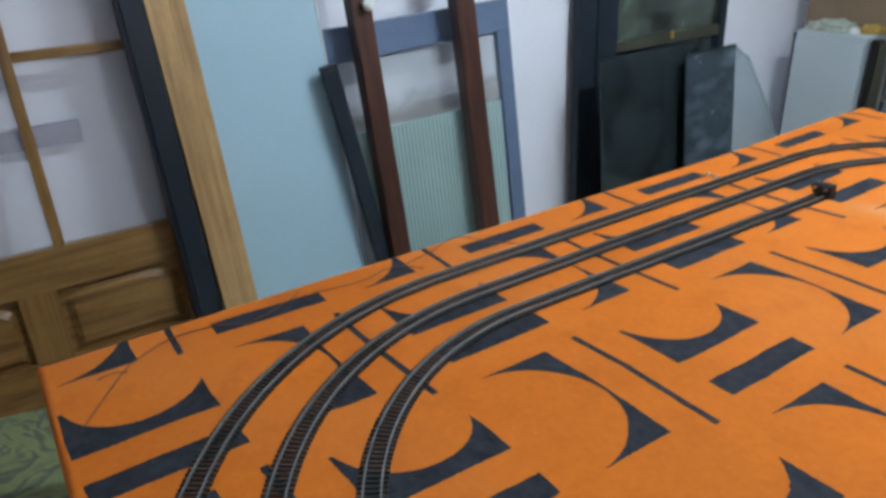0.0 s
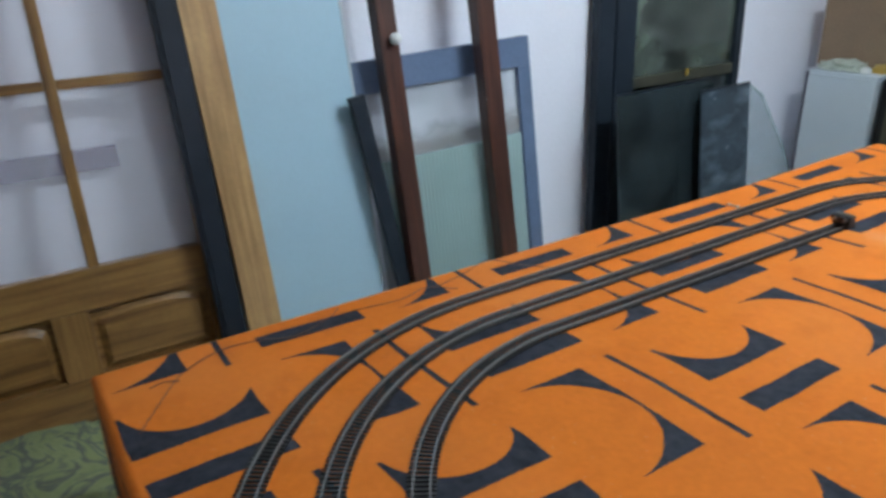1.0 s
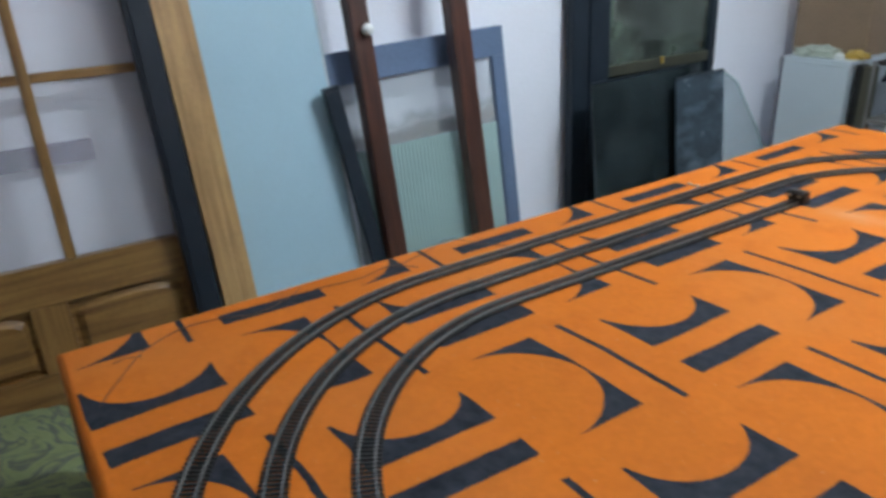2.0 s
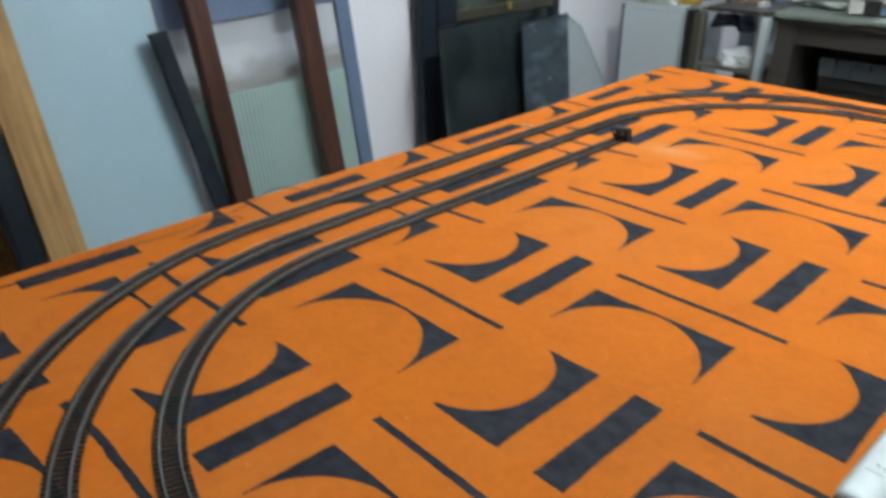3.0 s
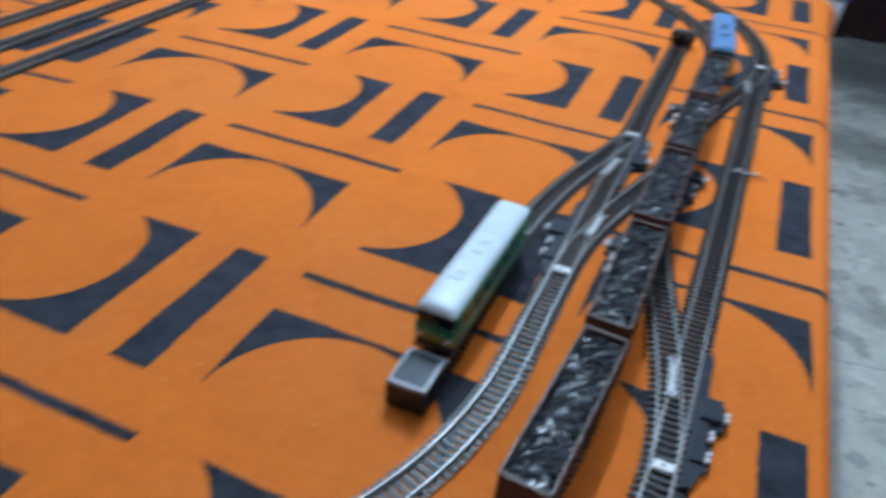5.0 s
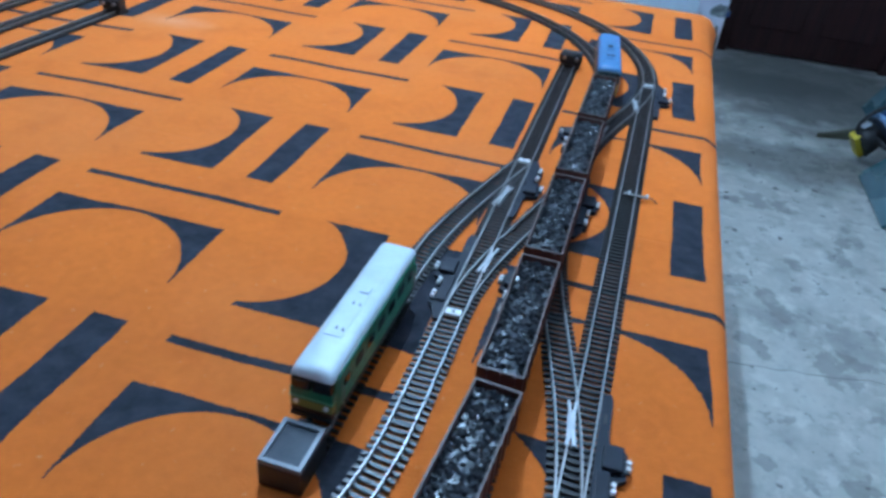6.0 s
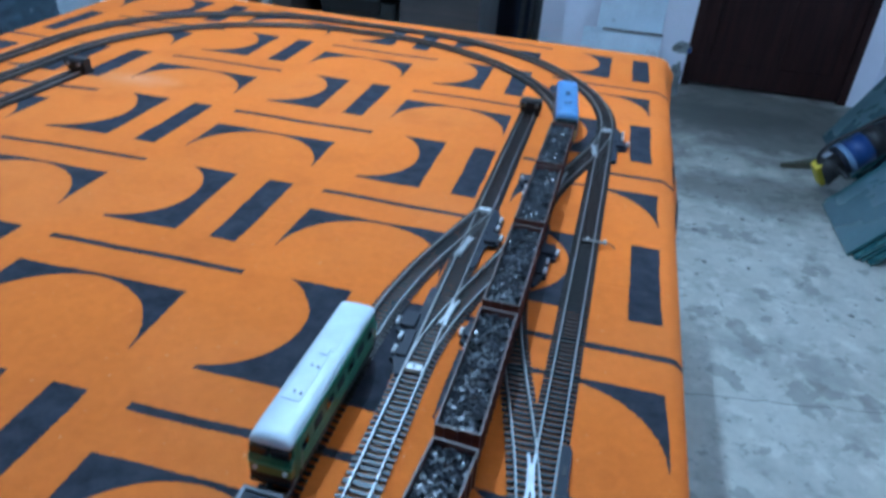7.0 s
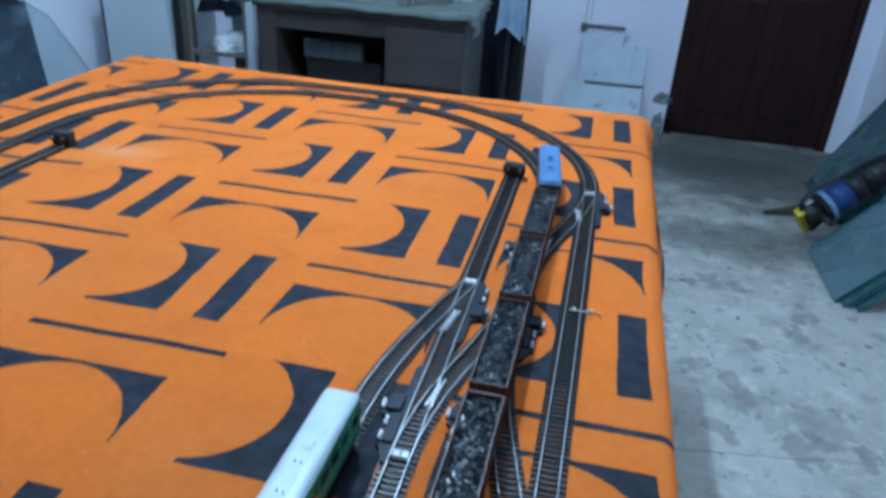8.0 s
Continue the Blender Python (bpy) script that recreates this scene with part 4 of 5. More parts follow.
part("clip", box(-0.118, -0.085, -0.010, 0.010, 0.508, 0.554, 0.002), M_CRATE, hang)
for dx in (-0.100, -0.070):
    part("cord", tube([(dx, 0, 0.550), ((dx - 0.085) / 2, 0, 1.0), (-0.085, 0, 1.42)], 0.0015, 6), M_CRATE, hang)
part("nail", cyl(0.004, 0.024, pose(-0.085, 0.001, 1.42, 90), 10), M_STEEL, hang)
M_SACK = mat("grubby_grey_plastic", (0.20, 0.215, 0.21), 0.45, var=0.35, scale=22)
bagm = thing("shopping_bag", pose(0.642, 4.06, 0), "slim crumpled grey bag with a blue print by the door", "bag")
part("sack", stretched(crumpled(0.040, 5.5, 2.0, 0.32, 4), 0.8, 1.0, 1.75), M_SACK, bagm, "grey crumpled plastic")
part("rolled_top", stretched(crumpled(0.030, 7.5, 0.7, 0.45), 1.35, 1.0, 1.8), M_SACK, bagm, m=pose(0.004, 0, 0.222))
part("blue_print", stretched(crumpled(0.016, 2.5, 1.0, 0.3), 0.9, 1.0, 1.3), M_TOOLBLUE, bagm, "deep blue printed patch", m=pose(0.036, -0.010, 0.228))

# ---------------------------------------------------------------- glass stacks and tool by the east wall
def glass_stack(x, y0, y1, deg, length, n, label, mats):
    for k in range(n):
        st = thing("glass_sheet", pose(x + 0.02 * k, (y0 + y1) / 2 + 0.012 * math.sin(k * 2.3), 0.004, 0, 90 - deg, 0), label, "glass pane", "stacked panes by the wall")
        half = (y1 - y0) / 2 - (0.055 if k == 0 else 0.02 * (k % 3))
        for e in (-half - 0.004, half):
            part("side_edge", box(-0.0045, 0.0045, e, e + 0.004, 0, length - 0.025 * k), M_TEALGLASS, st)
        part("sheet", box(-0.004, 0.004, -half, half, 0, length - 0.025 * k), mats[k % len(mats)], st)
        part("edge", box(-0.0045, 0.0045, -half, half, length - 0.025 * k, length - 0.025 * k + 0.004), M_TEALGLASS, st)


glass_stack(1.17, 2.46, 2.95, 50, 0.68, 5, "sea green glass pane in a stack leaning on the wall", (M_SHEETGLASS, M_TEALGLASS))
glass_stack(1.33, 3.20, 3.75, 62, 0.62, 5, "dark green glass pane in a stack leaning on the wall", (M_SHEETGLASS, M_SHEETGLASS, M_TEALGLASS))
tool = thing("angle_grinder", look((1.148, 3.015, 0.078), (1.483, 3.125, 0.353)), "blue and black power grinder with a yellow tip", "power tool")
part("gear_head", cyl(0.046, 0.075, pose(0, 0, -0.050), 20, 0.058), M_BLACK, tool, "", True)
part("collar", cyl(0.061, 0.016, pose(0, 0, -0.096), 24), M_MACHINE, tool, "", True)
part("band", cyl(0.0640, 0.020, pose(0, 0, -0.115), 24), M_BLUECLOTH, tool, "pale blue label band", True)
part("housing", cyl(0.0625, 0.076, pose(0, 0, -0.164), 24, 0.061), M_TOOLBLUE, tool, "blue plastic housing", True)
part("seam", cyl(0.0600, 0.052, pose(0, 0, -0.229), 24), M_BLACK, tool, "", True)
part("grip", cyl(0.050, 0.17, pose(0, 0, -0.341), 20, 0.055), M_BLACK, tool, "", True)
for k in range(5):
    part("vent_rib", cyl(0.0575 - 0.0008 * k, 0.008, pose(0, 0, -0.272 - 0.028 * k), 18), M_MACHINE, tool, "", True)
part("tip", box(-0.023, 0.023, -0.056, 0.056, -0.024, 0.006, 0.008), M_TOOLYEL, tool, "yellow plastic tip", m=pose(0, 0, 0, 0, 0, -14))
part("side_handle", cyl(0.011, 0.10, pose(0.066, 0.01, -0.06, 0, 90), 14), M_BLACK, tool, "", True)
part("label_patch", box(-0.016, 0.012, 0.0560, 0.0585, -0.075, -0.045, 0.001), M_GREYTOP, tool, "small pale label")
part("cord", tube(bend([(0, 0.035, -0.012), (-0.004, 0.078, -0.045), (0, 0.094, -0.11), (0.004, 0.088, -0.20), (0, 0.078, -0.30), (0.006, 0.050, -0.425)]), 0.007), M_BLACK, tool, "black rubber cord", True)
M_OLIVEWOOD = wood("worn_olive_timber", (0.05, 0.05, 0.03), (0.11, 0.10, 0.06), 0.7, axis=0)
wedge = bmesh.new()
add_box(wedge, -0.085, 0.075, -0.022, 0.022, 0, 0.035, 0.004)
for w in wedge.verts:
    if w.co.x < 0:
        w.co.y *= 0.25
        w.co.z *= 0.5
solid("wooden_wedge", wedge, M_OLIVEWOOD, "worn olive brown wedge on the floor beside the grinder", "wedge", m=pose(1.150, 3.27, 0, 0, 0, 20))

# green covered seat beside the table
bm = bmesh.new()
g = {}
for i in range(41):
    for j in range(41):
        x, y = -1.22 + 0.98 * i / 40, -1.15 + 1.11 * j / 40
        e = min(i, 40 - i, j, 40 - j) / 4
        z = 0.52 - 0.05 * max(0, 1 - e) ** 2 + 0.012 * noise.noise(Vector((x * 6, y * 6, 1))) + 0.006 * noise.noise(Vector((x * 17, y * 17, 4)))
        g[i, j] = bm.verts.new((x, y, z))
for i in range(40):
    for j in range(40):
        bm.faces.new((g[i, j], g[i + 1, j], g[i + 1, j + 1], g[i, j + 1]))
rim = [e for e in bm.edges if e.is_boundary]
ex = bmesh.ops.extrude_edge_only(bm, edges=rim)
for w in [q for q in ex["geom"] if isinstance(q, bmesh.types.BMVert)]:
    w.co.z = 0.02
bmesh.ops.recalc_face_normals(bm, faces=bm.faces)
seat = thing("covered_bench", pose(0, 0, 0), "bench under a rumpled green leaf patterned cover", "bench")
part("cover", bm, M_CAMO, seat, "", True)
part("frame", box(-1.20, -0.26, -1.13, -0.06, 0.0, 0.44), M_TABLEWOOD, seat)


def strip_bundle(x, y, z, n, seed):
    """Loose thin glass strips lying on the stack's head."""
    rnd = random.Random(seed)
    for k in range(n):
        solid("glass_strip", box(-0.004, 0.004, -0.09, 0.09, 0, 0.028, 0.001), rnd.choice((M_GREYTOP, M_WHITEPANEL, M_SHEETGLASS, M_CRATE)), "thin offcut strip resting on stacked panes", "offcut", "strips on the stacked panes", m=pose(x + 0.016 * k, y + rnd.uniform(-0.06, 0.06), z + 0.010 * k, 0, -28, rnd.uniform(-14, 14)))


strip_bundle(1.52, 3.40, 0.52, 5, 4)

# chips and grit on the cement
rnd = random.Random(21)
bm = bmesh.new()
for k in range(90):
    x, y = rnd.uniform(0.45, 1.30), rnd.uniform(0.6, 4.0)
    r = rnd.choice((0.003, 0.003, 0.004, 0.005, 0.008))
    g = bmesh.ops.create_icosphere(bm, subdivisions=1, radius=r, matrix=pose(x, y, r * 0.25, rnd.uniform(-20, 20), 0, rnd.uniform(0, 180)))
    for w in g["verts"]:
        w.co.z = r * 0.25 + (w.co.z - r * 0.25) * 0.4
        w.co.x += rnd.uniform(-0.9, 0.9) * r
        w.co.y += rnd.uniform(-0.5, 0.5) * r
        w.co.z = max(w.co.z, 0.0004)
solid("floor_grit", bm, M_CRATE, "dark chips and grit scattered on the cement floor", "grit", kind="stuff")

# hairline crack across the cement
rnd = random.Random(8)
pts = [Vector((0.40 + 0.03 * k, 1.585 + 0.0051 * k + rnd.uniform(-0.006, 0.006), 0)) for k in range(24)]
bm = bmesh.new()
add_sweep(bm, [(-0.0014, 0.0003), (0.0014, 0.0003), (0.0008, 0.0009), (-0.0008, 0.0009)], [(p, Vector((0, 1, 0)) * rnd.uniform(0.4, 1.3), Vector((0, 0, 1))) for p in pts])
bmesh.ops.recalc_face_normals(bm, faces=bm.faces)
solid("floor_crack", bm, M_CRATE, "dark hairline crack across the cement floor", "crack", kind="structure")

# ---------------------------------------------------------------- table and cloth
TX0, TX1, TY0, TY1, TZ = -0.862, 0.372, -0.055, 1.808, 0.75
table = thing("wooden_table", pose(0, 0, 0), "large plain wooden table under the cloth", "table")
part("tabletop", box(TX0 + 0.012, TX1 - 0.012, TY0 + 0.012, TY1 - 0.012, TZ - 0.034, TZ - 0.004, 0.004), M_TABLEWOOD, table)
for x in (TX0 + 0.06, TX1 - 0.06):
    for y in (TY0 + 0.06, TY1 - 0.06):
        part("leg", box(x - 0.032, x + 0.032, y - 0.032, y + 0.032, 0, TZ - 0.034, 0.004), M_TABLEWOOD, table)


def edge_profile(half, drop, r, n_top):
    """Distances along a cloth from the middle over a rounded edge and down: (outward, down, length of cloth)."""
    run = [(half - r) * (k / n_top) for k in range(n_top + 1)]
    rows = [(a, 0.0, a) for a in run]
    for k in range(1, 7):
        t = math.pi / 2 * k / 6
        rows.append((half - r + r * math.sin(t), r * (1 - math.cos(t)), half - r + r * t))
    base = half - r + r * math.pi / 2
    for k in range(1, 9):
        rows.append((half, r + drop * k / 8, base + drop * k / 8))
    return rows


def tablecloth():
    """Cloth draped over the table: top, rounded edges and hanging sides, with its own flat cloth coordinates."""
    cx, cy = (TX0 + TX1) / 2, (TY0 + TY1) / 2
    px = edge_profile((TX1 - TX0) / 2, 0.20, 0.011, 24)
    py = edge_profile((TY1 - TY0) / 2, 0.20, 0.011, 36)
    xs = [(-a, d, -l) for a, d, l in px[:0:-1]] + px
    ys = [(-a, d, -l) for a, d, l in py[:0:-1]] + py
    bm = bmesh.new()
    uvl = bm.loops.layers.uv.new("UVMap")
    g, flat = {}, {}
    for i, (ax, dx, lx) in enumerate(xs):
        for j, (ay, dy, ly) in enumerate(ys):
            x, y, z = cx + ax, cy + ay, TZ - 0.0005
            if dx or dy:
                z = TZ - 0.0005 - max(dx, dy)
                hang = max(dx, dy)
                fold = 0.012 * math.sin(ly * 17 + 0.6) if dx >= dy else 0.012 * math.sin(lx * 19)
                if dx > 0.012 or dy > 0.012:
                    if dx >= dy:
                        x += math.copysign(max(0, fold) * 0.5 * min(1, hang / 0.2) - 0.02 * hang, ax)
                    if dy >= dx:
                        y += math.copysign(max(0, fold) * 0.5 * min(1, hang / 0.2) - 0.02 * hang, ay)
                if ax > 0 and dx > 0:
                    x += (0.012 * min(1.0, dx / 0.011) + 0.30 * dx) * min(1.0, max(0.0, (y - 0.4) / 1.1))   # the side stands off towards the far corner
                    x += 0.024 * min(1.0, dx / 0.03) * max(0.0, 1.0 - dx / 0.12) * min(1.0, max(0.0, (y - 1.74) / 0.06))                                             # and folds out at it
            if ay > 0:
                y += 0.030 * min(1.0, max(0.0, (-0.10 - ax) / 0.50)) * min(1.0, max(0.0, (cy + ay - 1.0) / 0.8))
            x -= 0.020 * min(1.0, max(0.0, (-0.45 - x) / 0.30)) * min(1.0, max(0.0, (y - 1.25) / 0.45))   # drawn out at the far west corner
            if not (dx or dy):
                z += 0.0007 * noise.noise(Vector((x * 9, y * 9, 0.3)))
            g[i, j] = bm.verts.new((x, y, z))
            u, q = cx + lx, cy + ly
            west, north, east = (min(1.0, max(0.0, a)) for a in ((-0.44 - u) / 0.22, (q - 1.08) / 0.14, (u - 0.10) / 0.15))
            south = min(1.0, max(0.0, (0.33 - q) / 0.2)) * (1.0 - east)
            flat[g[i, j]] = (u + 0.017 * west + 0.006 * south - 0.0030 * east + 0.006 * east * north, q + 0.018 * west - 0.019 * north * (1 - 0.5 * east) + 0.006 * east)   # the weave is pulled askew towards the edges
    for i in range(len(xs) - 1):
        for j in range(len(ys) - 1):
            bm.faces.new((g[i, j], g[i + 1, j], g[i + 1, j + 1], g[i, j + 1]))
    for fc in bm.faces:
        for lp in fc.loops:
            lp[uvl].uv = flat[lp.vert]
    return bm


solid("tablecloth", tablecloth(), M_CLOTH, "orange cotton tablecloth printed with dark bars and arches", "tablecloth", smooth=True)

# ---------------------------------------------------------------- model railway track
BED = TZ + 0.0006
GAUGE = 0.01735          # between rail centres
PITCH = 0.0066
XI, XM, XO = -0.605, -0.677, -0.750          # west side: siding, inner loop, outer loop
XA, XB, XD = 0.1425, 0.2005, 0.264           # east side at the near curves: siding, inner loop, outer loop
XA2, XB2, XD2 = 0.153, 0.2175, 0.281         # the same at the far end
NI, NM, NO = 0.503, 0.479, 0.466              # where the near curves begin
FM, FO = 1.225, 1.288                        # where the far curves begin on the east side
TM, TO = 1.665, 1.728                        # how far north the inner and outer loop reach
RE, RWM, RWO = 0.440, 0.400, 0.390           # corner radii at the far end: east, west inner, west outer


def xa(y):
    return XA + (XA2 - XA) * (y - NI) / (1.325 - NI)


def xb(y):
    return XB + (XB2 - XB) * (y - NM) / (FM - NM)


def xd(y):
    return XD + (XD2 - XD) * (y - NO) / (FO - NO)


def line(p, q, step=0.02):
    n = max(2, int((Vector(q) - Vector(p)).length / step))
    return [Vector(p).lerp(Vector(q), k / n) for k in range(n + 1)]


def arc(cx, cy, r, a0, a1, n=14):
    return [Vector((cx + r * math.cos(radians(a0 + (a1 - a0) * k / n)), cy + r * math.sin(radians(a0 + (a1 - a0) * k / n)))) for k in range(n + 1)]


def ease(x0, y0, x1, y1, n=22):
    """A crossover from one parallel track to the other, easing out and in."""
    return [Vector((x0 + (x1 - x0) * (t * t * (3 - 2 * t)), y0 + (y1 - y0) * t)) for t in [k / n for k in range(n + 1)]]


def along(path, s):
    """Place and heading at length s of a path."""
    for p, q in zip(path, path[1:]):
        d = (q - p).length
        if s <= d or q is path[-1]:
            return p.lerp(q, s / d), (q - p).normalized()
        s -= d


def length(path):
    return sum((q - p).length for p, q in zip(path, path[1:]))


bm = bmesh.new()
add_box(bm, -0.0152, 0.0152, -0.00150, 0.00150, 0, 0.0021)
for sx in (-1, 1):
    for o in (-0.0022, 0.0022):
        add_box(bm, sx * GAUGE / 2 + o - 0.0007, sx * GAUGE / 2 + o + 0.0007, -0.0011, 0.0011, 0.0021, 0.0030)
SLEEPER = finish("sleeper", bm, M_SLEEPER)


def rail_mesh(path, side, sink):
    st = []
    for i, p in enumerate(path):
        d = (path[min(i + 1, len(path) - 1)] - path[max(i - 1, 0)]).normalized()
        nrm = Vector((d.y, -d.x, 0))
        st.append((Vector((p.x, p.y, BED - sink)) + nrm * side * GAUGE / 2, nrm, Vector((0, 0, 1))))
    w, h = 0.00050, 0.00090
    prof = [(-h, 0.0021), (h, 0.0021), (h, 0.0025), (0.0003, 0.0029), (0.0003, 0.0045), (w, 0.0048), (w, 0.0056), (-w, 0.0056), (-w, 0.0048), (-0.0003, 0.0045), (-0.0003, 0.0029), (-h, 0.0025)]
    bm = bmesh.new()
    add_sweep(bm, prof, st)
    for k, fc in enumerate(bm.faces):
        fc.material_index = 0 if k % 12 in (5, 6, 7) else 1
    bmesh.ops.recalc_face_normals(bm, faces=bm.faces)
    me = finish("rail", bm, M_RAIL)
    me.materials.append(M_RAILWEB)
    return me


def strip_mesh(path, half, z0, z1, aside):
    st = []
    for i, p in enumerate(path):
        d = (path[min(i + 1, len(path) - 1)] - path[max(i - 1, 0)]).normalized()
        st.append((Vector((p.x, p.y, 0)), Vector((d.y, -d.x, 0)), Vector((0, 0, 1))))
    bm = bmesh.new()
    add_sweep(bm, [(aside - half, z0), (aside + half, z0), (aside + half, z1), (aside - half, z1)], st)
    bmesh.ops.recalc_face_normals(bm, faces=bm.faces)
    return bm


def track(path, label, sink=0.0, piece=0.17, category="track", in_step=False):
    """Lays sectional track along a path; each section is a thing with two rails, sleepers and a thin web under each rail."""
    total = length(path)
    n = max(1, round(total / piece))
    for k in range(n):
        a, b = total * k / n, total * (k + 1) / n
        m = max(3, int((b - a) / 0.010))
        sub = [along(path, a + 0.0004 + (b - a - 0.0008) * i / m)[0] for i in range(m + 1)]
        sec = thing("track_section", pose(0, 0, 0), label, category, "model railway track")
        for side in (-1, 1):
            part("rail", rail_mesh(sub, side, sink), M_RAIL, sec, "bright metal rail")
        for side in (-1, 1):
            part("base_web", strip_mesh(sub, 0.0011, BED - 0.0003, BED + 0.0016 - sink, side * GAUGE / 2), M_SLEEPER, sec)
        if in_step:                      # sleepers square to the straights, in line from track to track
            first, last = along(path, a)[0].y, along(path, b)[0].y
            rows = [(y, next((p.lerp(q, max(0.0, (y - p.y) / (q.y - p.y))).x for p, q in zip(sub, sub[1:]) if q.y >= y), sub[-1].x), 0.0)
                    for y in (i * PITCH for i in range(math.ceil(first / PITCH - 0.25), math.ceil(last / PITCH - 0.25)))]
        else:
            c = int((b - a) / PITCH)
            at = [along(path, a + (b - a) * (i + 0.5) / c) for i in range(c)]
            rows = [(p.y, p.x, math.degrees(math.atan2(d.y, d.x)) - 90) for p, d in at]
        for y, x, turn in rows:
            s = part("sleeper", SLEEPER, None, sec)
            s.matrix_basis = pose(x, y, BED - sink, 0, 0, turn + random.uniform(-0.6, 0.6))


random.seed(5)
CI, RI = (XI + XA) / 2, (XA - XI) / 2
CM, RM = (XM + XB) / 2, (XB - XM) / 2
CO, RO = (XO + XD) / 2, (XD - XO) / 2
STRAIGHT = "straight model railway track with dark sleepers on the cloth"
CURVE = "curved model railway track with dark sleepers on the cloth"
SWITCH = "model railway turnout rails on dark sleepers"
track(line((XI, NI), (XI + 0.010, 1.182)), STRAIGHT)
track(line((XM, NM), (XM, TM - RWM)), STRAIGHT)
track(line((XO, NO), (XO, TO - RWO)), STRAIGHT)
track(line((XA, NI), (XA2, 1.325)), STRAIGHT, in_step=True)
track(line((XB, NM), (XB2, FM)), STRAIGHT, in_step=True)
track(line((XD, NO), (XD2, FO)), STRAIGHT, in_step=True)
track(arc(CI, NI, RI, 180, 360, 60), CURVE, piece=0.29)
track(arc(CM, NM, RM, 180, 360, 60), CURVE, piece=0.34)
track(arc(CO, NO, RO, 180, 360, 60), CURVE, piece=0.40)
for xe, xw, top, rw in ((XB2, XM, TM, RWM), (XD2, XO, TO, RWO)):
    track(arc(xe - RE, top - RE, RE, 0, 90, 40), CURVE, piece=0.34)
    track(line((xe - RE, top), (xw + rw, top)), STRAIGHT)
    track(arc(xw + rw, top - rw, rw, 90, 180, 40), CURVE, piece=0.30)
SPUR = [Vector((0.0885, 0.455)), Vector((0.0895, 0.60))] + [Vector(p).to_2d() for p in bend([(0.090, 0.645, 0), (0.096, 0.72, 0), (0.108, 0.79, 0), (0.127, 0.865, 0), (xa(0.94), 0.94, 0)], 8)]
track(SPUR, "model railway spur track curving to a turnout", 0.0004)
track(ease(xa(0.625), 0.625, xb(0.975), 0.975), SWITCH, 0.0003, in_step=True)
track(ease(xd(0.45), 0.45, xb(0.80), 0.80), SWITCH, 0.0005, in_step=True)
track(ease(xb(0.955), 0.955, xd(1.295), 1.295), SWITCH, 0.0007, in_step=True)


def frog(x, y, turn):
    """Bright cast crossing of a turnout, waisted like an hourglass."""
    t = thing("turnout_frog", pose(x, y, BED + 0.0022, 0, 0, turn), "bright cast metal turnout crossing", "turnout part", "turnout crossings")
    bm = bmesh.new()
    out = [(-0.0040, 0.026), (-0.0018, 0.010), (-0.0018, 0.002), (-0.0042, -0.018), (-0.0012, -0.0175), (0, -0.004), (0.0012, -0.0175), (0.0042, -0.018), (0.0018, 0.002), (0.0018, 0.010), (0.0040, 0.026), (0.0018, 0.026), (0, 0.013), (-0.0018, 0.026)]
    fc = bm.faces.new([bm.verts.new((a, b, 0)) for a, b in out])
    ex = bmesh.ops.extrude_face_region(bm, geom=[fc])
    bmesh.ops.translate(bm, vec=(0, 0, 0.0037), verts=[q for q in ex["geom"] if isinstance(q, bmesh.types.BMVert)])
    bmesh.ops.recalc_face_normals(bm, faces=bm.faces)
    part("crossing", bm, M_FROG, t)
    part("plate", box(-0.0030, 0.0030, -0.010, 0.016, -0.0004, 0.0020), M_FROG, t)


for x, y, turn in ((0.1540, 0.714, -6), (0.1430, 0.850, 170), (0.2570, 0.536, 5), (0.211, 0.675, 188), (0.196, 0.852, 172), (0.229, 1.065, -6), (0.2660, 1.190, 186)):
    frog(x, y, turn)
for x, y in ((xa(0.63), 0.630), (xa(0.94), 0.940), (xd(0.452), 0.452), (xb(0.8), 0.800), (xb(0.968), 0.968), (xd(1.28), 1.280)):
    t = thing("throw_bar", pose(x, y, BED), "white plastic turnout throw bar with a pin hole", "turnout part", "turnout throw bars")
    part("bar", box(-0.0068, 0.0068, -0.0040, 0.0040, 0.0022, 0.0059, 0.0006), M_TIE, t)
    part("pin", cyl(0.0011, 0.001, pose(0, 0, 0.0062), 10), M_BLACK, t)


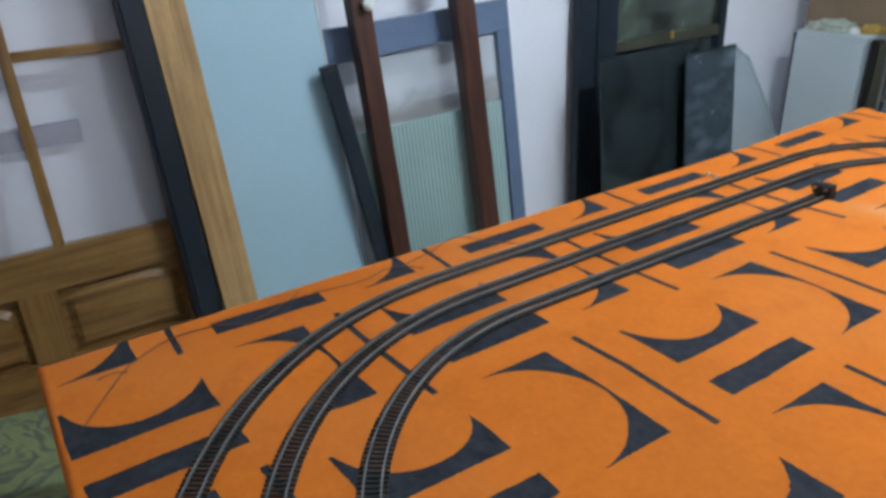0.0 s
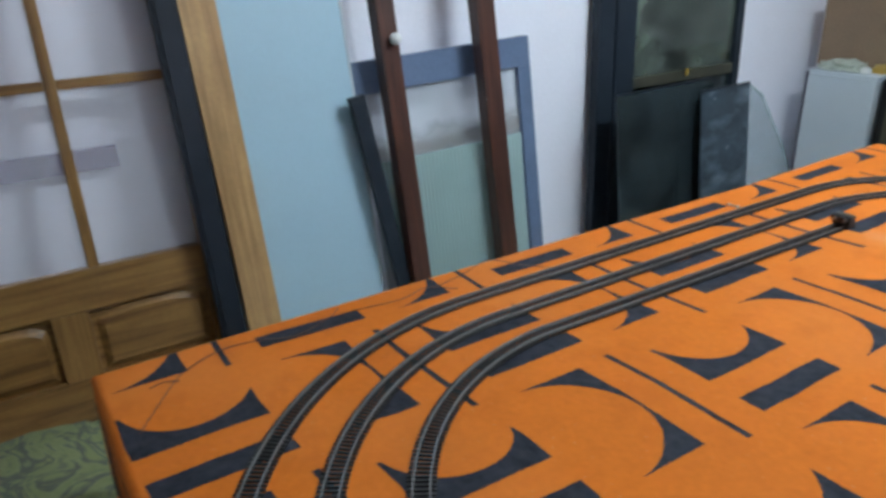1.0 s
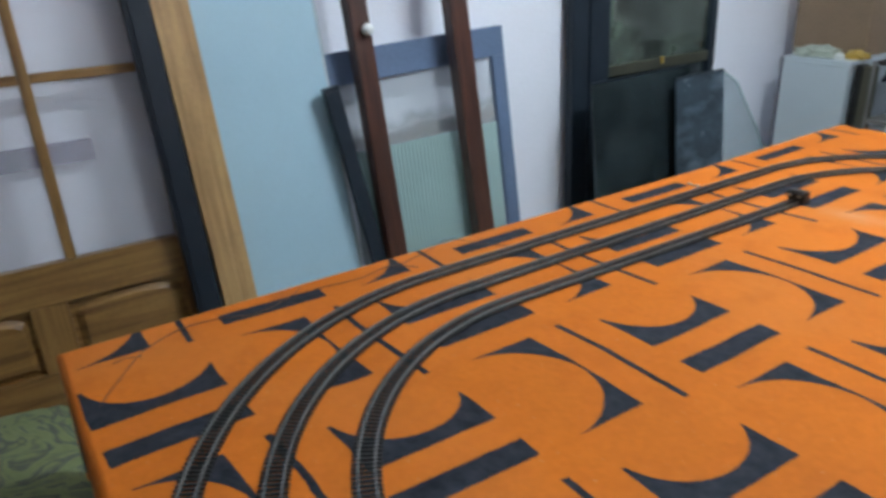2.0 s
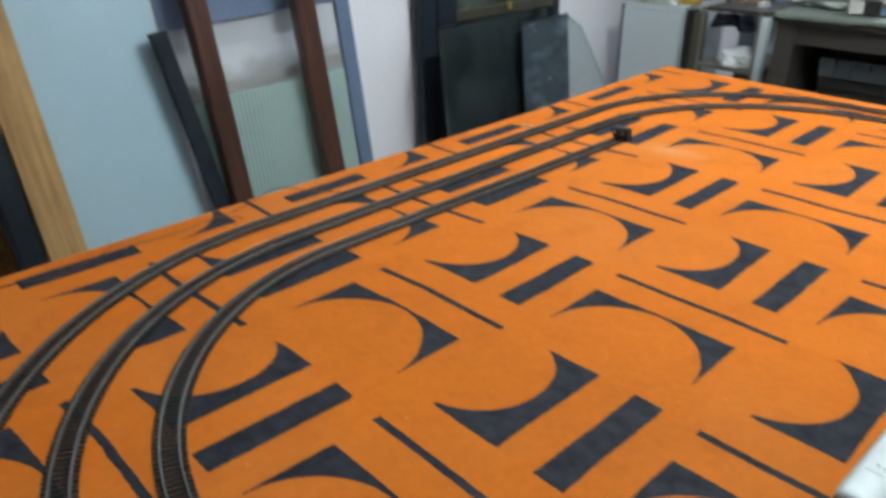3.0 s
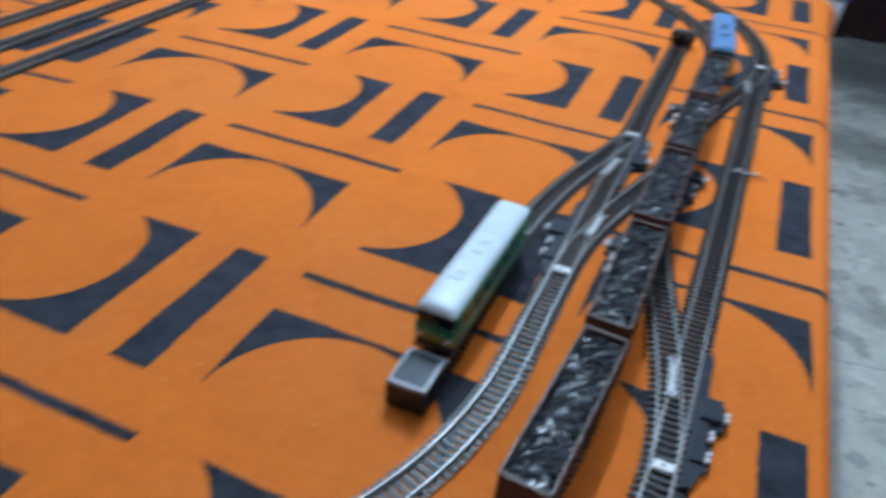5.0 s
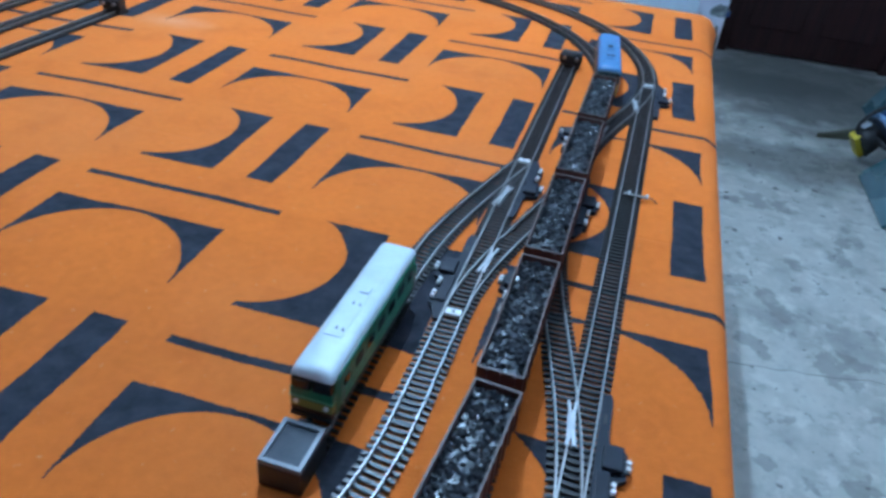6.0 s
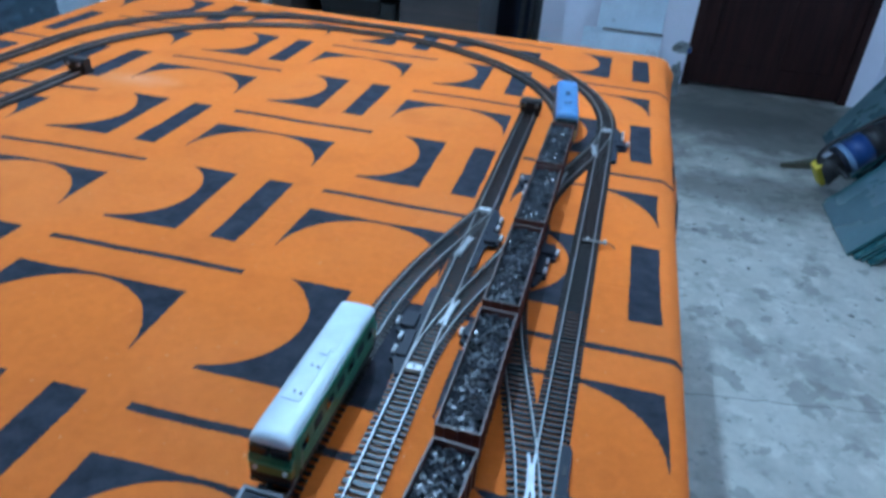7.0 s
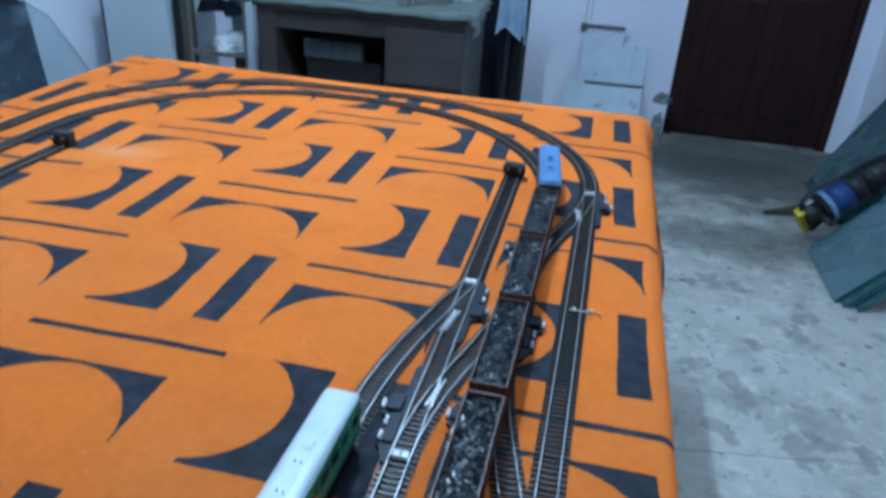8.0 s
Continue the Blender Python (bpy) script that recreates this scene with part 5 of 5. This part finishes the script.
def machine(x, y, side, away, turn=0.0):
    """Slate plastic switch motor beside a throw bar at y: a stepped plate that ends in a narrow tongue, a raised cover, and bright terminal screws in pairs."""
    t = thing("switch_machine", pose(x, y, BED, 0, 0, turn), "dark slate plastic switch motor with bright terminal screws", "switch motor", "switch motors")
    out = [(-0.004, -0.010), (0.002, -0.010), (0.0085, 0.008), (0.0120, 0.010), (0.0120, 0.046), (0.0180, 0.050), (0.0180, 0.072), (0.0150, 0.076), (0.0060, 0.078), (0.0042, 0.084), (0.0042, 0.122), (0.0025, 0.128), (-0.0025, 0.128), (-0.0040, 0.122)]
    bm = bmesh.new()
    fc = bm.faces.new([bm.verts.new((side * a, away * b, 0)) for a, b in out])
    ex = bmesh.ops.extrude_face_region(bm, geom=[fc])
    bmesh.ops.translate(bm, vec=(0, 0, 0.0042), verts=[q for q in ex["geom"] if isinstance(q, bmesh.types.BMVert)])
    bmesh.ops.recalc_face_normals(bm, faces=bm.faces)
    part("base", bm, M_MACHINE, t)

    def block(name, a0, a1, b0, b1, z0, z1, bevel, material, parent):
        xs, ys = sorted((side * a0, side * a1)), sorted((away * b0, away * b1))
        return part(name, box(xs[0], xs[1], ys[0], ys[1], z0, z1, bevel), material, parent)

    block("cover", 0.0010, 0.0150, 0.0530, 0.0745, 0.0043, 0.0090, 0.0012, M_MACHINE, t)
    block("step", -0.0020, 0.0070, 0.0130, 0.0520, 0.0043, 0.0066, 0.0008, M_MACHINE, t)
    block("slot", -0.0014, 0.0014, 0.0960, 0.1060, 0.0043, 0.0047, 0.0001, M_BLACK, t)
    for a, b in ((0.0098, 0.018), (0.0100, 0.038), (0.0185, 0.060)):
        s = block("terminal", a - 0.0020, a + 0.0022, b - 0.0055, b + 0.0055, 0.0043, 0.0058, 0.0005, M_MACHINE, t)
        for d in (-0.0027, 0.0027):
            part("terminal_screw", cyl(0.0018, 0.0030, pose(side * a, away * b + d, 0.0072), 12), M_SCREW, s, "bright screw")


machine(0.1315, 0.628, -1, 1)
machine(0.1625, 0.934, 1, -1, -2)
machine(0.1910, 0.630, -1, 1)
machine(0.2250, 0.804, 1, 1)
machine(0.2800, 0.452, 1, 1)
machine(0.2960, 1.285, 1, -1)
machine(0.1970, 0.982, -1, 1)


def buffer_stop(x, y, turn, label):
    """Black track end block with a cross beam and two buffers."""
    t = thing("buffer_stop", pose(x, y, BED + 0.0055, 0, 0, turn), label, "buffer stop", "buffer stops")
    part("block", box(-0.017, 0.017, -0.002, 0.014, 0, 0.019, 0.0012), M_BLACK, t)
    part("beam", box(-0.0185, 0.0185, -0.006, -0.002, 0.007, 0.0165, 0.0008), M_BLACK, t)
    for sx in (-0.010, 0.010):
        part("buffer", cyl(0.0028, 0.006, pose(sx, -0.0085, 0.0115, 90), 12), M_STEEL, t)
    part("foot", box(-0.0155, 0.0155, -0.004, 0.020, -0.0057, -0.0004, 0.0006), M_BLACK, t)


buffer_stop(XI + 0.011, 1.186, 0, "small black buffer stop at the end of the siding track")
buffer_stop(XA2 + 0.001, 1.315, 0, "small black buffer stop at the end of the siding track")
t = thing("buffer_stop", pose(0.0880, 0.441, BED, 0, 0, -1), "black buffer stop box with a pale grey top", "buffer stop", "buffer stops")
part("block", box(-0.0150, 0.0150, -0.019, 0.019, 0.0002, 0.020, 0.0015), M_BLACK, t)
bm = bmesh.new()
for x0, x1, y0, y1 in ((-0.0145, -0.0118, -0.0185, 0.0185), (0.0118, 0.0145, -0.0185, 0.0185), (-0.0118, 0.0118, -0.0185, -0.0155), (-0.0118, 0.0118, 0.0155, 0.0185)):
    add_box(bm, x0, x1, y0, y1, 0.0202, 0.0240)
part("rim", bm, mat("worn_grey_rim", (0.11, 0.12, 0.138), 0.36, var=0.15), t, "worn grey raised rim")
part("recess", box(-0.0117, 0.0117, -0.0154, 0.0154, 0.0202, 0.0222), mat("glossy_slate_recess", (0.015, 0.021, 0.033), 0.34, var=0.25, scale=60, bump=0.25, bscale=160, spec=0.16, rvar=0.04), t, "glossy slate recess")

# terminal clips, wires and bits on the cloth
for x, y, turn in ((0.284, 0.908, 0), (-0.775, 1.12, 0)):
    t = thing("terminal_clip", pose(x, y, BED, 0, 0, turn), "small metal feeder clip with bare wires at the rail", "terminal clip", "feeder clips")
    part("plate", box(-0.016, 0.012, -0.003, 0.003, 0.0045, 0.0060, 0.0006), M_CRATE, t)
    for o in (-0.010, 0.010):
        part("screw", cyl(0.0018, 0.003, pose(o, 0, 0.0072), 10), M_SCREW, t)
    part("lead", tube(bend([(0.011, 0, 0.005), (0.017, 0.003, 0.003), (0.022, -0.001, 0.0012)]), 0.0008, 6), M_WIRE, t)
for pts in (
    [(-0.688, -0.027, 0), (-0.719, -0.004, 0.003), (-0.771, 0.031, 0.002), (-0.794, 0.050, 0), (-0.817, 0.099, 0.001), (-0.817, 0.152, 0), (-0.798, 0.203, 0), (-0.817, 0.265, 0.003), (-0.832, 0.285, 0.006)],
    [(-0.778, 0.003, 0), (-0.779, 0.021, 0.002), (-0.774, 0.038, 0)],
    [(-0.815, 0.45, 0.001), (-0.812, 0.50, 0.012), (-0.82, 0.55, 0.018), (-0.80, 0.60, 0.004), (-0.765, 0.64, 0)],
    [(-0.82, 0.30, 0), (-0.80, 0.37, 0.006), (-0.815, 0.43, 0.004), (-0.79, 0.47, 0)],
):
    solid("wire", tube(bend([(x, y, TZ + 0.0018 + z) for x, y, z in pts]), 0.0007, 6), M_WIRE, "thin dark feeder wire lying on the cloth", "wire", "feeder wires", smooth=True)

# ---------------------------------------------------------------- trains
RAILTOP = BED + 0.0056


def wheelset(parent, y, gauge=GAUGE):
    for sx in (-1, 1):
        bm = cyl(0.0054, 0.0022, pose(sx * gauge / 2, y, 0.0054, 0, 90), 18)
        add_cyl(bm, 0.0062, 0.0008, pose(sx * (gauge / 2 - 0.0015), y, 0.0054, 0, 90), 18)
        part("wheel", bm, M_STEEL, parent, "", True)
    part("axle", cyl(0.0011, gauge, pose(0, y, 0.0054, 0, 90), 8), M_BLACK, parent)


def bogie(parent, y, base=0.022, w=0.0125):
    bm = bmesh.new()
    for sx in (-1, 1):
        add_box(bm, sx * w - 0.0012, sx * w + 0.0012, -base / 2 - 0.006, base / 2 + 0.006, 0.0050, 0.0080, 0.0005)
        for o in (-base / 2, base / 2):
            add_box(bm, sx * w - 0.0017, sx * w + 0.0017, o - 0.0026, o + 0.0026, 0.0028, 0.0078, 0.0005)
        add_box(bm, sx * w - 0.0016, sx * w + 0.0016, -0.004, 0.004, 0.0034, 0.0088, 0.0005)
    add_box(bm, -w, w, -0.003, 0.003, 0.0066, 0.0090)
    b = part("bogie", bm, M_BLACK, parent, m=pose(0, y, 0))
    for o in (-base / 2, base / 2):
        wheelset(b, o)


def coupler(parent, y, s):
    bm = box(-0.0014, 0.0014, min(y, y + s * 0.006), max(y, y + s * 0.006), 0.0072, 0.0092)
    add_box(bm, -0.0042, 0.0042, min(y + s * 0.0045, y + s * 0.006), max(y + s * 0.0045, y + s * 0.006), 0.0064, 0.0100)
    part("coupler", bm, M_BLACK, parent)


def coal_heap(w, l, z, seed):
    """Lumpy coal: a heaped bed covered with many faceted lumps."""
    bm = bmesh.new()
    nx, ny = 10, 44
    g = {}
    for i in range(nx + 1):
        for j in range(ny + 1):
            u, q = i / nx - 0.5, j / ny - 0.5
            heap = 0.0020 * (1 - (2 * u) ** 2) * (1 - (2 * q) ** 8)
            g[i, j] = bm.verts.new((u * w, q * l, z - 0.002 + heap + 0.0012 * noise.noise(Vector((u * 9, q * 40, seed)))))
    for i in range(nx):
        for j in range(ny):
            bm.faces.new((g[i, j], g[i + 1, j], g[i + 1, j + 1], g[i, j + 1]))
    rnd = random.Random(seed)
    for k in range(420):
        x, y = rnd.uniform(-0.46, 0.46) * w, rnd.uniform(-0.485, 0.485) * l
        s = rnd.uniform(0.0011, 0.0023)
        heap = 0.0014 * (1 - (2 * x / w) ** 2)
        r = bmesh.ops.create_icosphere(bm, subdivisions=1, radius=s, matrix=pose(x, y, z - 0.0012 + heap, rnd.uniform(0, 180), rnd.uniform(0, 180), rnd.uniform(0, 180)))
        for v in r["verts"]:
            v.co += Vector((rnd.uniform(-1, 1), rnd.uniform(-1, 1), rnd.uniform(-1, 1))) * s * 0.35
    return bm


def wagon(seed):
    """Open bogie wagon, ribbed sides, heaped with coal."""
    t = thing("coal_wagon", pose(0, 0, 0), "brown red model coal wagon heaped with glossy black coal", "coal wagon", "coal train wagons")
    L, W, Z0, Z1, th = 0.149, 0.0325, 0.0125, 0.0415, 0.0011
    bm = bmesh.new()
    add_box(bm, -W / 2, -W / 2 + th, -L / 2, L / 2, Z0, Z1)
    add_box(bm, W / 2 - th, W / 2, -L / 2, L / 2, Z0, Z1)
    add_box(bm, -W / 2 + th, W / 2 - th, -L / 2, -L / 2 + th, Z0, Z1)
    add_box(bm, -W / 2 + th, W / 2 - th, L / 2 - th, L / 2, Z0, Z1)
    add_box(bm, -W / 2 + th, W / 2 - th, -L / 2 + th, L / 2 - th, Z0, Z0 + th)
    part("body", bm, M_WAGON, t)
    bm = bmesh.new()
    for sx in (-1, 1):
        add_box(bm, sx * (W / 2 - 0.0003) - 0.0007, sx * (W / 2 - 0.0003) + 0.0007, -L / 2 - 0.0006, L / 2 + 0.0006, Z1, Z1 + 0.0012)
        add_box(bm, -W / 2 + 0.0006, W / 2 - 0.0006, sx * (L / 2 - 0.0003) - 0.0009, sx * (L / 2 - 0.0003) + 0.0009, Z1 + 0.0001, Z1 + 0.0011)
    part("rim", bm, M_RIM, t, "worn pale brown rim")
    rib = finish("rib", box(-0.0007, 0.0007, -0.0008, 0.0008, Z0 + 0.0004, Z1 - 0.0004), M_WAGON)
    for sx in (-1, 1):
        for k in range(11):
            part("rib", rib, None, t, m=pose(sx * (W / 2 + 0.0006), -L / 2 + 0.006 + k * (L - 0.012) / 10, 0))
        for k in (-0.010, 0, 0.010):
            part("end_rib", rib, None, t, m=pose(k, sx * (L / 2 + 0.0006), 0, 0, 0, 90))
    part("coal", coal_heap(W - 2 * th, L - 2 * th, Z1 - 0.0030, seed), M_COAL, t, "heaped glossy black coal")
    bm = box(-0.0045, 0.0045, -L / 2 + 0.002, L / 2 - 0.002, 0.0090, Z0 - 0.0002)
    add_box(bm, -W / 2 + 0.002, W / 2 - 0.002, -0.008, 0.008, 0.0065, Z0 - 0.0004)
    part("underframe", bm, M_BLACK, t)
    for y in (-0.050, 0.050):
        bogie(t, y)
    for s in (-1, 1):
        coupler(t, s * L / 2, s)
    return t


def shell(profile, stations):
    """Body skin: the half-section profile carried along stations (y, width factor, z shift factor)."""
    bm = bmesh.new()
    rings = []
    for y, kx, kz, z_ref in stations:
        rings.append([bm.verts.new((x * kx, y, z_ref + (z - z_ref) * kz)) for x, z in profile])
    n = len(profile)
    for a, b in zip(rings, rings[1:]):
        for k in range(n - 1):
            bm.faces.new((a[k], a[k + 1], b[k + 1], b[k]))
        bm.faces.new((a[n - 1], a[0], b[0], b[n - 1]))
    bm.faces.new(rings[0][::-1])
    bm.faces.new(rings[-1])
    bmesh.ops.recalc_face_normals(bm, faces=bm.faces)
    return bm


def locomotive(L, roof_mat, side_mat, nose_mat, label, stripe, lit, group, two_tone=False):
    """Diesel locomotive: sides, rounded roof with hatches and fans, cab ends with windows, underframe, bogies."""
    t = thing("locomotive", pose(0, 0, 0), label, "locomotive", group)
    W, Z0, Z1, Z2 = 0.0335, 0.0125, 0.0428 if two_tone else 0.0395, 0.0505
    rise = (Z2 - Z1) / 0.0110
    h = L / 2
    body = [(-W / 2, Z0), (-W / 2, Z1), (W / 2, Z1), (W / 2, Z0)]
    part("body", shell(body, [(-h + 0.004, 0.93, 1, Z0), (-h + 0.010, 1, 1, Z0), (h - 0.010, 1, 1, Z0), (h - 0.004, 0.93, 1, Z0)]), side_mat, t)
    half = [(0.0004, 0.0002), (0.0003, 0.0036), (-0.0004, 0.0068), (-0.0018, 0.0090), (-0.0046, 0.0103), (-0.0095, 0.0109)]
    WR = W * 0.89 if two_tone else W
    prof = [(-WR / 2 - a, Z1 + z * rise) for a, z in half] + [(0, Z2)] + [(WR / 2 + a, Z1 + z * rise) for a, z in half[::-1]]
    if two_tone:
        part("shoulder", shell([(-W / 2, Z1 - 0.0008), (-W / 2, Z1), (-WR / 2 - 0.0009, Z1 + 0.0022), (WR / 2 + 0.0009, Z1 + 0.0022), (W / 2, Z1), (W / 2, Z1 - 0.0008)], [(-h + 0.006, 0.97, 1, Z0), (-h + 0.011, 1, 1, Z0), (h - 0.011, 1, 1, Z0), (h - 0.006, 0.97, 1, Z0)]), side_mat, t, "green shoulder below the roof")
    e = 0.0045 if lit else 0.0
    part("roof", shell(prof, [(-h + e + 0.0002, 0.93, 0.45, Z1), (-h + e + 0.0015, 0.97, 0.72, Z1), (-h + e + 0.0040, 0.99, 0.93, Z1), (-h + e + 0.009, 1, 1, Z1), (h - e - 0.009, 1, 1, Z1), (h - e - 0.0040, 0.99, 0.93, Z1), (h - e - 0.0015, 0.97, 0.72, Z1), (h - e - 0.0002, 0.93, 0.45, Z1)]), roof_mat, t, "", True)
    part("skirt", box(-W / 2 - 0.0003, W / 2 + 0.0003, -h + 0.009, h - 0.009, Z0 - 0.0015, Z0 + 0.0035, 0.0004), M_BLACK, t)
    if stripe is not None:
        for sx in (-1, 1):
            part("waist_stripe", box(sx * W / 2 - 0.0004, sx * W / 2 + 0.0004, -h + 0.010, h - 0.010, 0.0262, 0.0270), stripe, t, "thin pale green stripe")
            part("lower_stripe", box(sx * W / 2 - 0.0004, sx * W / 2 + 0.0004, -h + 0.010, h - 0.010, 0.0190, 0.0195), stripe, t, "thin pale green stripe")
    # cab ends
    for s in (-1, 1):
        def yy(a, b):
            return (min(s * a, s * b), max(s * a, s * b))
        y0, y1 = yy(h - 0.005, h + 0.0010)
        if two_tone:
            n = part("nose", box(-W / 2 + 0.0012, W / 2 - 0.0012, y0, y1, 0.0165, 0.0235, 0.0012), nose_mat, t, "dull yellow nose panel")
            part("nose_top", box(-W / 2 + 0.0010, W / 2 - 0.0010, y0, y1, 0.0237, 0.0330, 0.0014), side_mat, t)
            y0, y1 = yy(h - 0.003, h + 0.0013)
            part("nose_line", box(-W / 2 + 0.0008, W / 2 - 0.0008, y0, y1, 0.0258, 0.0270, 0.0003), M_LIME, t, "pale green line round the nose")
            y0, y1 = yy(h - 0.005, h + 0.0006)
            part("nose_skirt", box(-W / 2 + 0.0014, W / 2 - 0.0014, y0, y1, Z0, 0.0163, 0.0010), M_RUST, t, "rust brown nose skirt")
        else:
            n = part("nose", box(-W / 2 + 0.0012, W / 2 - 0.0012, y0, y1, Z0, 0.0275, 0.0012), nose_mat, t)
        for sx in (-0.011, 0.011):
            part("headlight", cyl(0.0018, 0.0012, pose(sx, s * (h + 0.0014), 0.0215, 90), 12), M_BEAM if (lit and s > 0) else M_SCREW, n, "small round headlight")
        y0, y1 = yy(h - 0.0042, h + 0.0010)
        for x0, x1 in ((-0.0145, -0.0008), (0.0008, 0.0145)):
            part("windscreen", box(x0, x1, y0, y1, 0.0334 if two_tone else 0.0295, 0.0412, 0.0006), M_WINDOW, t)
        y0, y1 = yy(h - 0.006, h - 0.0022)
        part("brow", box(-W / 2 + 0.001, W / 2 - 0.001, y0, y1, 0.0276, 0.0292, 0.0005), side_mat, t)
        y0, y1 = yy(h - 0.004, h + 0.002)
        part("buffer_beam", box(-0.0150, 0.0150, y0, y1, 0.0085, 0.0122, 0.0005), M_BLACK, t)
        coupler(t, s * (h + 0.001), s)
        for sx in (-1, 1):
            y0, y1 = yy(h - 0.024, h - 0.014)
            part("cab_window", box(sx * W / 2 - 0.0005, sx * W / 2 + 0.0005, y0, y1, 0.0295, 0.0365), M_WINDOW, t)
            y0, y1 = yy(h - 0.013, h - 0.0115)
            part("handrail", cyl(0.0004, 0.018, pose(sx * (W / 2 + 0.0010), s * (h - 0.012), 0.025), 6), M_STEEL, t)
    for sx in (-1, 1):
        for k in range(5):
            y = -0.042 + k * 0.021
            part("side_window" if k % 2 else "side_grille", box(sx * W / 2 - 0.0006, sx * W / 2 + 0.0006, y - 0.006, y + 0.006, 0.0295, 0.0365 if k % 2 else 0.0375), M_WINDOW if k % 2 else M_MACHINE, t)
    # roof fittings
    for y0, y1, x0, x1 in ((-0.046, -0.006, -0.008, 0.006), (0.002, 0.032, -0.006, 0.008)) if lit else ((-0.046, 0.010, -0.009, 0.005), (0.012, 0.045, -0.003, 0.007)):
        part("roof_hatch", box(x0, x1, y0, y1, Z2 - 0.0024, Z2 + 0.0006, 0.0005), roof_mat, t)
    for x, y in ((-0.0025, -0.038), (0.0025, -0.0385), (-0.0025, -0.008), (0.0025, -0.0085)):
        part("roof_plug", cyl(0.0007, 0.0014, pose(x, y, Z2 + 0.0012), 10), M_MACHINE, t)
    if lit:
        part("roof_grille", box(-0.0065, 0.0065, -0.034, -0.030, Z2 - 0.0016, Z2 + 0.0010, 0.0003), M_MACHINE, t, "dark roof grille")
        for y in (-0.062, 0.048):
            part("panel_line", box(-0.0120, 0.0120, y, y + 0.0012, Z2 - 0.0030, Z2 - 0.0002), M_DBLUE, t)
        for s in (-1, 1):
            ys = sorted((s * (h - 0.0100), s * (h - 0.0006)))
            part("cab_hood", box(-0.0150, 0.0150, ys[0], ys[1], 0.0390, 0.0445, 0.0012), side_mat, t, "dark hood over the windscreen")
    part("exhaust", box(-0.0035, 0.0035, 0.006, 0.016, Z2 + 0.0004, Z2 + 0.0017, 0.0004), M_MACHINE if lit else roof_mat, t)
    part("fuel_tank", box(-0.0120, 0.0120, -0.024, 0.024, 0.0030, 0.0108, 0.0012), M_BLACK, t)
    for y in (-h + 0.036, h - 0.036):
        bogie(t, y, 0.030)
    return t


def put_on(t, path, s, base):
    """Stands a vehicle on a path at length s, on two bogie pins."""
    a, _ = along(path, s - base / 2)
    b, _ = along(path, s + base / 2)
    mid, d = (a + b) / 2, b - a
    t.matrix_basis = pose(mid.x, mid.y, RAILTOP, 0, 0, math.degrees(math.atan2(d.y, d.x)) - 90)


LOOP = arc(CM, NM, RM, 270, 360, 60) + line((XB, NM), (XB2, FM), 0.01)[1:] + arc(XB2 - RE, FM, RE, 0, 90, 90)[1:]
AT_NM = length(arc(CM, NM, RM, 270, 360, 60))
GAP0 = AT_NM + (1.168 - NM)
blue = locomotive(0.178, M_LBLUE, M_DBLUE, M_GOLD, "blue roofed model diesel locomotive with dark sides pulling coal wagons", None, True, "locomotives")
put_on(blue, LOOP, GAP0 + 0.006 + 0.089, 0.10)
first = wagon(3)
for k in range(5):
    w = first if k == 0 else copy_thing(first, pose(0, 0, 0))
    put_on(w, LOOP, GAP0 - 0.081 - 0.162 * k, 0.10)
white = locomotive(0.166, M_WHITE, M_GREEN, M_OLIVE, "white roofed green and yellow model diesel locomotive standing on the spur", M_LIME, False, "locomotives", True)
white.matrix_basis = pose(0.0885, 0.557, RAILTOP - 0.0004, 0, 0, -1.5)
